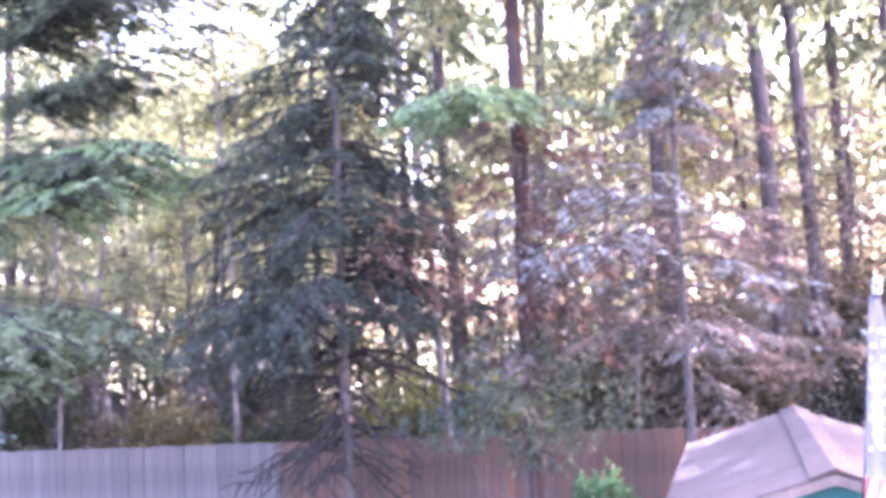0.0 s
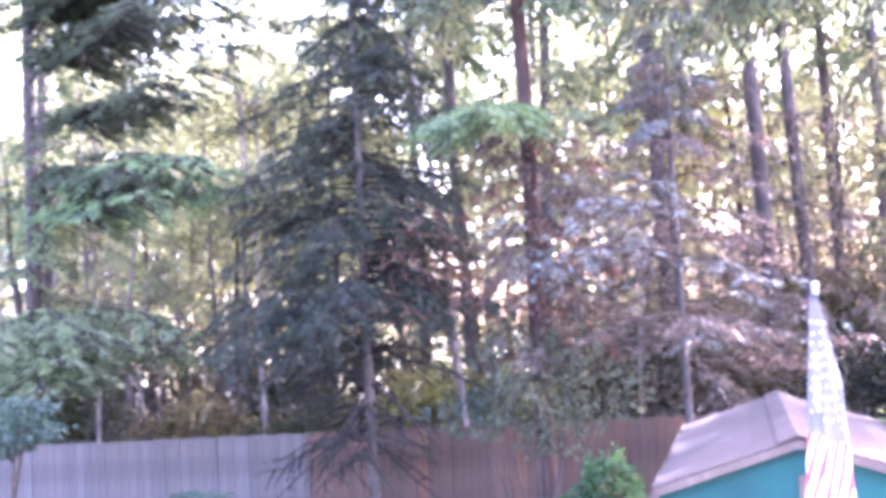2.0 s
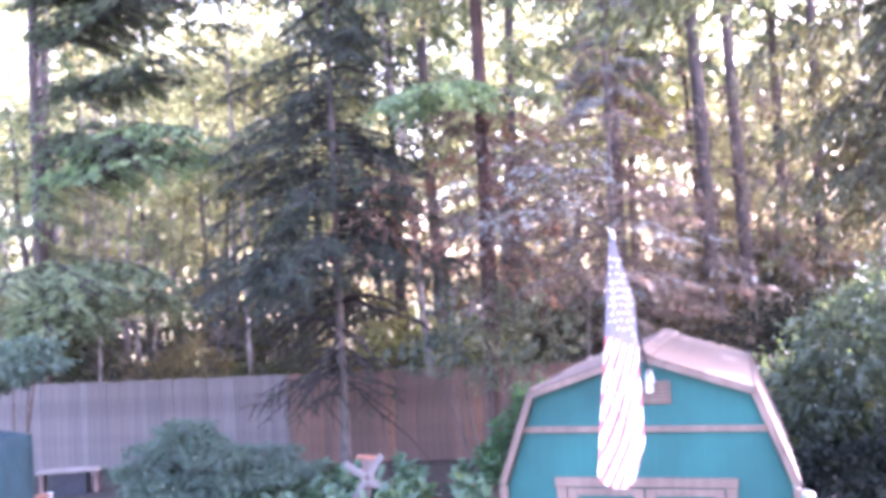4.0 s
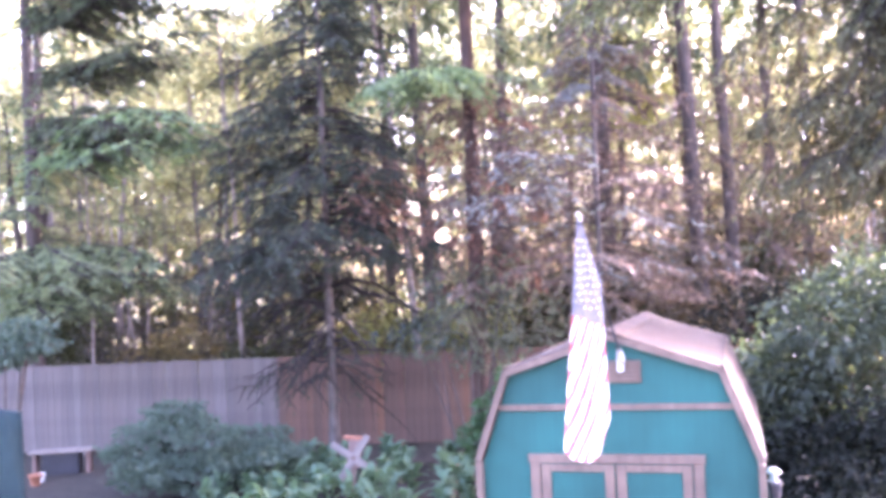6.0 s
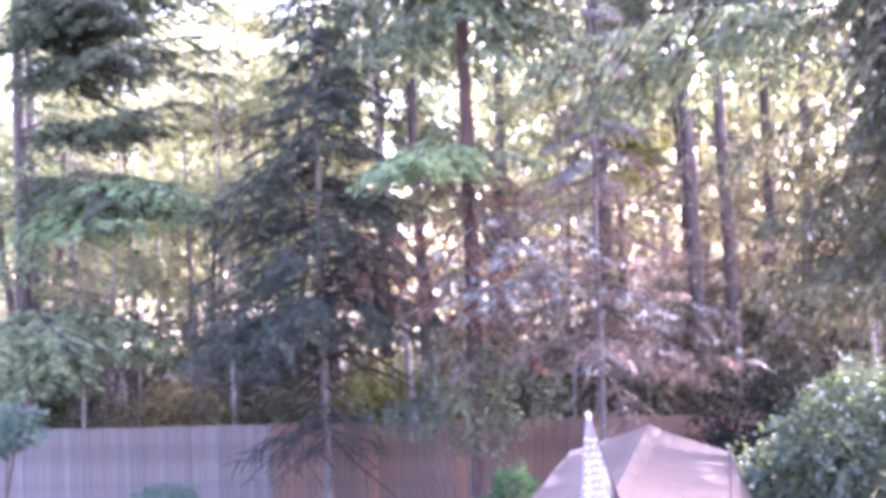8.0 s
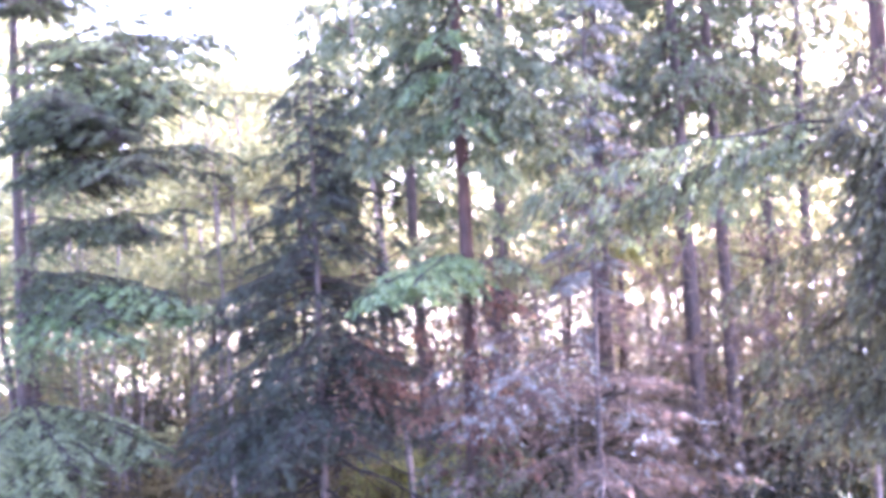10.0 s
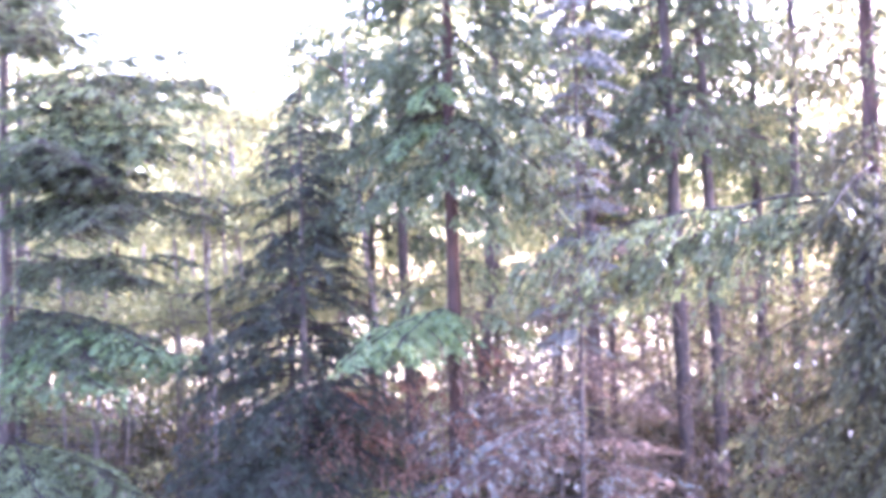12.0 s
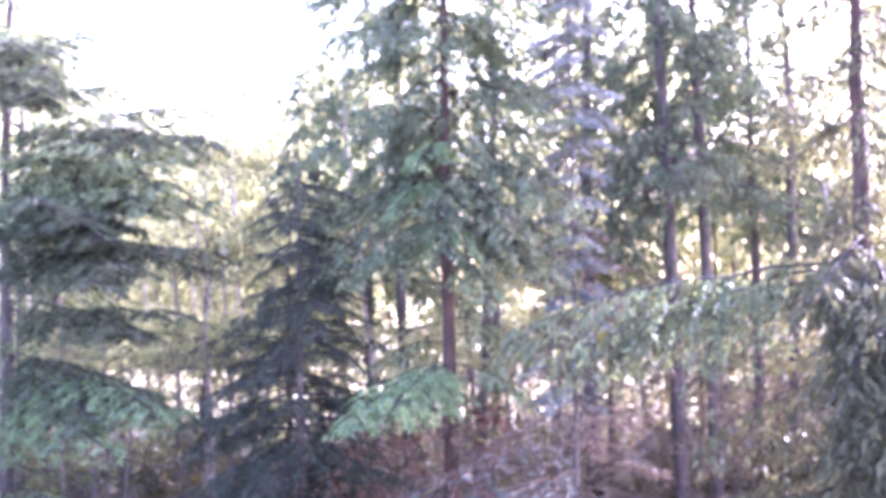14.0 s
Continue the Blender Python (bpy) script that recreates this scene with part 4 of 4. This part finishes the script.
# ---- the woods behind the fence ----
def build_woods():
    rng = np.random.default_rng(41)
    kinds = []
    for k in range(5):
        h = (15, 18, 13, 20, 16)[k]
        bark = (BARK_DARK, BARK_RED, BARK_PALE, BARK_DARK, BARK_RED)[k]
        tree = thing("woodland_tree", pose(0, -60 - 6 * k, 0), "slender woodland tree behind the fence with thin backlit leaves", "tree", "slender trees of the woods")
        line = trunk_line(rng, h, (rng.normal(0, 0.5), 0), 0.06)
        f = np.linspace(0, 1, len(line))
        part("trunk", mesh_from("trunk", *tube_arrays(line, (0.13, 0.1, 0.075, 0.15, 0.09)[k] * (1.02 - f) ** 0.7 + 0.01, 8), bark, True), bark, tree)
        wood, blobs = [], []
        for j in range(16):
            z = rng.uniform(0.3, 0.97) * h
            root = np.array([np.interp(z, line[:, 2], line[:, i]) for i in range(3)])
            az = rng.uniform(0, 6.28)
            l = rng.uniform(0.8, 2.3)
            end = root + np.array([math.cos(az) * l, math.sin(az) * l, rng.uniform(-0.2, 0.9)])
            wood.append(tube_arrays([root, (root + end) / 2 + np.array([0, 0, 0.12]), end], [0.03, 0.02, 0.006], 5))
            blobs += [(end, (0.75, 0.75, 0.4)), ((root + end) / 2, (0.6, 0.6, 0.3))]
        v, q = joined(wood)
        lv, lq = leaf_mass(rng, blobs, 2000, 0.2, shell=0.1)
        me = mesh_from("crown", np.concatenate([lv, v]), np.concatenate([lq, q + len(lv)]), BROADLEAF)
        me.materials.append(TWIG)
        me.polygons.foreach_set("material_index", np.r_[np.zeros(len(lq), np.int32), np.ones(len(q), np.int32)])
        part("crown", me, BROADLEAF, tree)
        kinds.append(tree)
    placed = []
    tries = 0
    while len(placed) < 80 and tries < 4000:
        tries += 1
        y = 17.5 + 42 * rng.uniform() ** 1.3
        x = rng.uniform(-0.62, 0.62) * (y + 4) + 0.5
        if any((x - a) ** 2 + (y - b) ** 2 < 1.6 for a, b in placed):
            continue
        placed.append((x, y))
    pale = [(-6.0, 20.0), (-7.3, 22.5), (-4.4, 22.0), (-10.4, 21.0), (-5.6, 21.2), (-6.9, 24.5), (-5.0, 21.8), (-9.4, 25.0), (-0.4, 15.6), (-12.5, 24.0), (-8.2, 27.0)]
    for x, y in pale:
        placed.append((x, y))
    for i, (x, y) in enumerate(placed):
        src = kinds[i % 5] if i < 80 else kinds[2]
        m = pose(x, y, -0.1, rng.normal(0, 1.5), rng.normal(0, 1.5), rng.uniform(0, 360))
        way = x / (y + 4)
        if i < 80 and (-0.44 < way < -0.15 or 0.29 < way < 0.37):  # lower trees where the sky opens
            m = m @ Matrix.Diagonal((1, 1, min(1.0, (7.6 + 0.24 * (y + 4)) / 18 if way < 0 else (5.5 + 0.2 * (y + 4)) / 18), 1))
        if i < 5:
            src.matrix_world = m
        else:
            copy_thing(src, m)
    # understorey: bushes along the fence's far side
    for i in range(16):
        if i == 4:
            continue
        x = -13 + i * 1.75 + rng.normal(0, 0.4)
        y = 16.3 + rng.uniform(0, 2.2)
        s = rng.uniform(0.8, 1.25) if i > 6 else rng.uniform(0.95, 1.2)
        shrub("woodland_shrub", 60 + i, (x, y, -0.05), [((0, 0, 1.3 * s), (1.2, 0.9, 1.0 * s)), ((0.7, 0.3, 1.8 * s), (0.8, 0.7, 0.7 * s)), ((-0.8, 0.1, 0.9), (0.9, 0.8, 0.8))], 4200 if i < 7 else 2600, 0.16, SHRUB_DARK if i % 3 else OLIVE if i < 7 else UNDERGROWTH,
              "dark woodland shrub beyond the fence" if i % 3 else "olive woodland shrub beyond the fence" if i < 7 else "dry brown woodland shrub beyond the fence", 0.5, 6)
    for i in range(11):
        x, y = (2.0 + i * 1.0 if i < 10 else -13 + 2.4 * (i - 9)) + rng.normal(0, 0.3), 16.0 + rng.uniform(0, 3.5)
        s = rng.uniform(1.0, 1.5)
        shrub("woodland_thicket", 90 + i, (x, y, -0.05), [((0, 0, 1.6 * s), (1.1, 0.9, 1.2 * s)), ((0.5, 0.3, 2.6 * s), (0.8, 0.7, 0.9 * s)), ((-0.5, 0.1, 2.2 * s), (0.7, 0.7, 0.8 * s))], 2400, 0.17, UNDERGROWTH if i % 2 else (SHRUB_DARK if i < 10 else OLIVE),
              "tall dim woodland thicket beyond the fence", 0.5, 6, "shrub")
    for i in range(9):
        x, y, s = -14.5 + i * 1.35 + rng.normal(0, 0.4), 20 + rng.uniform(0, 5), rng.uniform(0.8, 1.2)
        shrub("woodland_thicket", 140 + i, (x, y, -0.05), [((0, 0, 2.0 * s), (1.3, 0.9, 1.4 * s)), ((0.6, 0.3, 3.4 * s), (0.9, 0.7, 1.0 * s)), ((-0.6, 0.1, 2.9 * s), (0.8, 0.7, 1.0 * s))], 2200, 0.2, OLIVE if i % 3 == 0 else SHRUB_DARK,
              "tall dim woodland thicket beyond the fence", 0.5, 6, "shrub")
    for k, (x, y) in enumerate(((-1.3, 16.3), (-0.3, 16.8), (0.7, 16.4))):
        shrub("sunlit_shrub", 120 + k, (x, y, -0.05), [((0, 0, 1.9), (0.8, 0.6, 0.7)), ((0.4, 0.2, 2.6), (0.55, 0.5, 0.5)), ((-0.4, 0.0, 2.3), (0.5, 0.5, 0.5))], 850, 0.15, SUNLIT,
              "sunlit yellow-green shrub just beyond the fence", 0.55, 6)
    shrub("young_maple", 131, (4.5, 20.3, -0.05), [((0.1, 0, 7.4), (0.8, 0.6, 0.6)), ((-0.6, 0.1, 8.5), (0.65, 0.6, 0.55)), ((0.9, -0.2, 8.0), (0.45, 0.5, 0.4)), ((-0.2, 0.0, 9.4), (0.5, 0.5, 0.5)), ((-1.1, 0.1, 7.2), (0.4, 0.4, 0.3))], 2600, 0.15, SUNLIT,
          "slender young maple with backlit yellow-green leaves", 0.6, 5, "tree", BARK_GREY)
    # leafless saplings, pale and dark
    young = []
    for k in range(4):
        sap = thing("woodland_sapling", pose(0, -100 - 4 * k, 0), "thin bare woodland sapling behind the fence", "tree", "bare saplings behind the fence")
        h = (6.5, 8.0, 5.5, 7.2)[k]
        line = trunk_line(rng, h, (rng.normal(0, 0.5), 0), 0.05, 10)
        bark = BARK_PALE if k % 2 else BARK_GREY
        part("trunk", mesh_from("trunk", *tube_arrays(line, np.linspace(0.045, 0.01, 10), 6), bark, True), bark, sap)
        n = 70
        at = rng.uniform(0.12, 0.98, n)
        b = np.stack([np.interp(at * h, line[:, 2], line[:, i]) for i in range(3)], 1)
        d = unit(rng.normal(size=(n, 3)) * (1, 1, 0.35) + (0, 0, 0.25))
        t = b + d * (rng.uniform(0.5, 1.5, n) * (1.15 - at))[:, None]
        b2 = b[:, None] + (t - b)[:, None] * rng.uniform(0.3, 0.95, (n, 5, 1))
        t2 = b2 + (d[:, None] * 0.6 + rng.normal(size=(n, 5, 3)) * 0.6) * 0.35
        part("crown", mesh_from("crown", *joined([twig_arrays(b, t, 0.009), twig_arrays(b2.reshape(-1, 3), t2.reshape(-1, 3), 0.005)]), BARK_GREY), BARK_GREY, sap, "bare grey twigs")
        young.append(sap)
    for i in range(51):
        y = 15.9 + 9 * rng.uniform() ** 1.4
        x = rng.uniform(-0.6, 0.62) * (y + 4) if i < 44 else rng.uniform(-9.5, -3.0)
        if 0.2 < x / (y + 4) < 0.45 and y < 19:
            y += 4.5
        m = pose(x, y, -0.1, rng.normal(0, 2.5), rng.normal(0, 2.5), rng.uniform(0, 360)) @ Matrix.Scale(rng.uniform(0.8, 1.3), 4)
        if i < 4:
            young[i].matrix_world = m
        else:
            copy_thing(young[i % 4], m)
    # brown brush in loose clumps
    n, hubs = 38000, 240
    hy = 16.2 + 10 * rng.uniform(size=hubs) ** 1.3
    hub = np.stack([rng.uniform(-0.02, 0.62, hubs) * (hy + 4), hy, 0.8 + 5.2 * rng.uniform(size=hubs) ** 1.2], 1)
    c = hub[rng.integers(hubs, size=n)] + rng.normal(size=(n, 3)) * (0.6, 0.5, 0.7)
    c[:, 1] = np.maximum(c[:, 1], 15.7)
    v, q = leaves(rng, c, rng.normal(size=(n, 3)) * (1, 1, 0.6) + (0, 0, 0.3), 0.42 * rng.uniform(0.5, 1.4, n), 0.028, 0.0)
    tagged(new("brown_brush", mesh_from("brown_brush", v, q, BRUSH)), "dry brown brushwood and bare twigs behind the fence", "brushwood", kind="stuff")
    # scattered thin undergrowth that nobody could count
    n = 18000
    y = 18 + 36 * rng.uniform(size=n) ** 1.2
    x = rng.uniform(-0.62, 0.62, n) * (y + 4)
    z = rng.uniform(0, 1, n) ** 1.5 * 4.2
    open_way = (x / (y + 4) > -0.46) & (x / (y + 4) < -0.1) & (rng.uniform(size=n) < 0.12)
    x[open_way] += 0.5 * (y[open_way] + 4)
    v, q = leaves(rng, np.stack([x, y, z], 1), rng.normal(size=(n, 3)), 0.24 * rng.uniform(0.6, 1.4, n), 0.11, 0.1)
    tagged(new("undergrowth", mesh_from("undergrowth", v, q, UNDERGROWTH)), "dull brown and olive undergrowth on the woodland floor", "undergrowth", kind="stuff")
    # the far canopy stands lower over one stretch, where the sky shows
    n, hubs = 92000, 700
    hx, hy = rng.uniform(-38, 38, hubs), rng.uniform(30, 56, hubs)
    hx[450:] = np.where(rng.uniform(size=250) < 0.75, rng.uniform(-0.02, 0.6, 250), rng.uniform(-0.62, -0.43, 250)) * (hy[450:] + 4)
    hy[:150] = rng.uniform(44, 58, 150)
    hx[:150] = rng.uniform(-0.44, -0.14, 150) * (hy[:150] + 4)
    way = hx / (hy + 4)
    gap_left, gap_right = (way > -0.44) & (way < -0.15), (way > 0.315) & (way < 0.37)
    most = np.where(gap_left, 7.2 + 0.235 * (hy + 4), np.where(gap_right, 5.5 + 0.2 * (hy + 4), 23.0))
    hz = 0.8 + (most - 0.8) * rng.uniform(0, 1, hubs) ** 0.8
    hz[(way > -0.315) & (way < -0.245) & (hz < 8.0)] += 6.0
    hz[(hz < 7.0) & (rng.uniform(size=hubs) < 0.42)] += 5.0
    c = np.stack([hx, hy, hz], 1)[rng.integers(hubs, size=n)] + rng.normal(size=(n, 3)) * (1.7, 1.7, 1.2)
    v, q = leaves(rng, c, rng.normal(size=(n, 3)), 0.42 * rng.uniform(0.6, 1.4, n), 0.26, 0.1)
    tagged(new("far_woods", mesh_from("far_woods", v, q, BROADLEAF)), "yellow-green backlit leaves of the far woods", "woods", kind="stuff")


build_woods()


def build_sun_block_firs():
    """Tall bare-stemmed firs added out of view on the sunny side: their high crowns block the sun from the trees before
    the fence.
    """
    rng = np.random.default_rng(77)
    kinds = []
    for h, low in ((24.0, 13.5), (30.0, 20.5), (28.0, 20.5)):
        tree = thing("edge_fir", pose(0, 0, 0), "tall bare-stemmed fir added out of view beyond the yard, its high crown blocking the sun", "tree", "firs along the edge of the woods")
        line = trunk_line(rng, h, (0, 0), 0.05)
        f = np.linspace(0, 1, len(line))
        part("trunk", mesh_from("trunk", *tube_arrays(line, 0.26 * (1.02 - f) ** 0.8 + 0.012, 9), BARK_DARK, True), BARK_DARK, tree)
        wood, places, aims = [], [], []
        for j in range(60):
            z = low + (h - low - 0.5) * (j + rng.uniform()) / 60
            root = [np.interp(z, line[:, 2], line[:, i]) for i in range(3)]
            long = (0.8 + 3.2 * (1 - z / h) ** 0.5) * rng.uniform(0.7, 1.1)
            limb, (b, t), p, a = bough(rng, root, rng.uniform(0, 2 * np.pi), long, 0.08, 0.35, 0.45, 0.3, hang=0.35)
            wood += [tube_arrays(limb, np.linspace(0.008 + long * 0.008, 0.004, len(limb)), 4), twig_arrays(b, t, 0.008)]
            places.append(p)
            aims.append(a)
        part("limbs", mesh_from("limbs", *joined(wood), SHADED_BARK), SHADED_BARK, tree)
        c, a = np.concatenate(places), np.concatenate(aims)
        part("crown", mesh_from("crown", *leaves(rng, c, a, 0.34 * rng.uniform(0.8, 1.4, len(c)), 0.16 * rng.uniform(0.7, 1.3, len(c)), 0.3), FIR_MID), FIR_MID, tree)
        kinds.append(tree)
    along, across = (SUN_WAY.xy.normalized()), Vector((-SUN_WAY.y, SUN_WAY.x)).normalized()
    n = 0
    for row in range(2):
        for k in range(5):
            c = 6.6 + 1.75 * k + (0.9 if row % 2 else 0.0) + rng.normal(0, 0.2)
            u = max(20.5, 2 * c + 9.5) + 4.2 * row + rng.uniform(0, 1.6)
            spot = across * c + along * u
            m = pose(spot.x, spot.y, -0.1, 0, 0, rng.uniform(0, 360))
            copy_thing(kinds[0 if k < 2 else 1 + n % 2], m)
            n += 1
    for tree in kinds:  # the patterns themselves stand further back in the same belt
        spot = across * rng.uniform(7, 16) + along * rng.uniform(46, 52)
        tree.matrix_world = pose(spot.x, spot.y, -0.1)


build_sun_block_firs()


# ---- pieces of the roof and the fences ----
def build_shingles():
    rng = np.random.default_rng(51)
    meshes = {}
    for s, x0, z0, x1, z1 in ROOF_RUNS:
        long = math.hypot(x1 - x0, z1 - z0)
        d = Vector((s * (x1 - x0), 0, z1 - z0)) / long
        n = Vector((-d.z * s, 0, d.x * s))
        rows = 7 if x0 == 0 else 6
        step, across = long / rows, 11
        wide = (DEEP + 0.04) / across
        key = round(step, 3)
        if key not in meshes:
            bm = box(bmesh.new(), (-wide / 2 + 0.0004, -0.03, -0.004), (wide / 2 - 0.0004, step, 0.005), 0.001)
            me = bpy.data.meshes.new("shingle")
            bm.to_mesh(me)
            bm.free()
            me.materials.append(SHINGLE)
            meshes[key] = me
        for r in range(rows):
            for c in range(across):
                y = -0.02 + (c + 0.5) * wide
                p = Vector((s * x0, y, z0)) + d * (r * step) + n * (0.004 + rng.uniform(0, 0.0015))
                # local axes: x along the roof, y down the slope, z outwards
                tilt = (d - n * 0.0).normalized()
                m = Matrix((Vector((0, -s, 0)), tilt, n)).transposed()
                if m.determinant() < 0:
                    m = Matrix((Vector((0, s, 0)), tilt, n)).transposed()
                lift = Matrix.Rotation(radians(1.0), 4, "X")
                ob = part("shingle", meshes[key], SHINGLE, SHED_THING)
                ob.matrix_local = Matrix.Translation(p) @ m.to_4x4() @ lift


build_shingles()


def build_boards():
    rng = np.random.default_rng(52)
    meshes = []
    for h in (1.822, 1.83, 1.836):
        bm = box(bmesh.new(), (-0.0722, -0.012, 0.02), (0.0722, 0.01, h), 0.003)
        me = bpy.data.meshes.new("board")
        bm.to_mesh(me)
        bm.free()
        meshes.append(me)
    for fence, long, mat in FENCES:
        mine = []
        for me in meshes:
            me = me.copy()
            me.materials.append(mat)
            mine.append(me)
        k = 0
        while 0.07 + k * 0.146 < long:
            ob = part("board", mine[rng.integers(3)], mat, fence)
            ob.matrix_local = pose(0.07 + k * 0.146, rng.normal(0, 0.002), rng.normal(0, 0.003), 0, rng.normal(0, 0.25), 0)
            k += 1


build_boards()
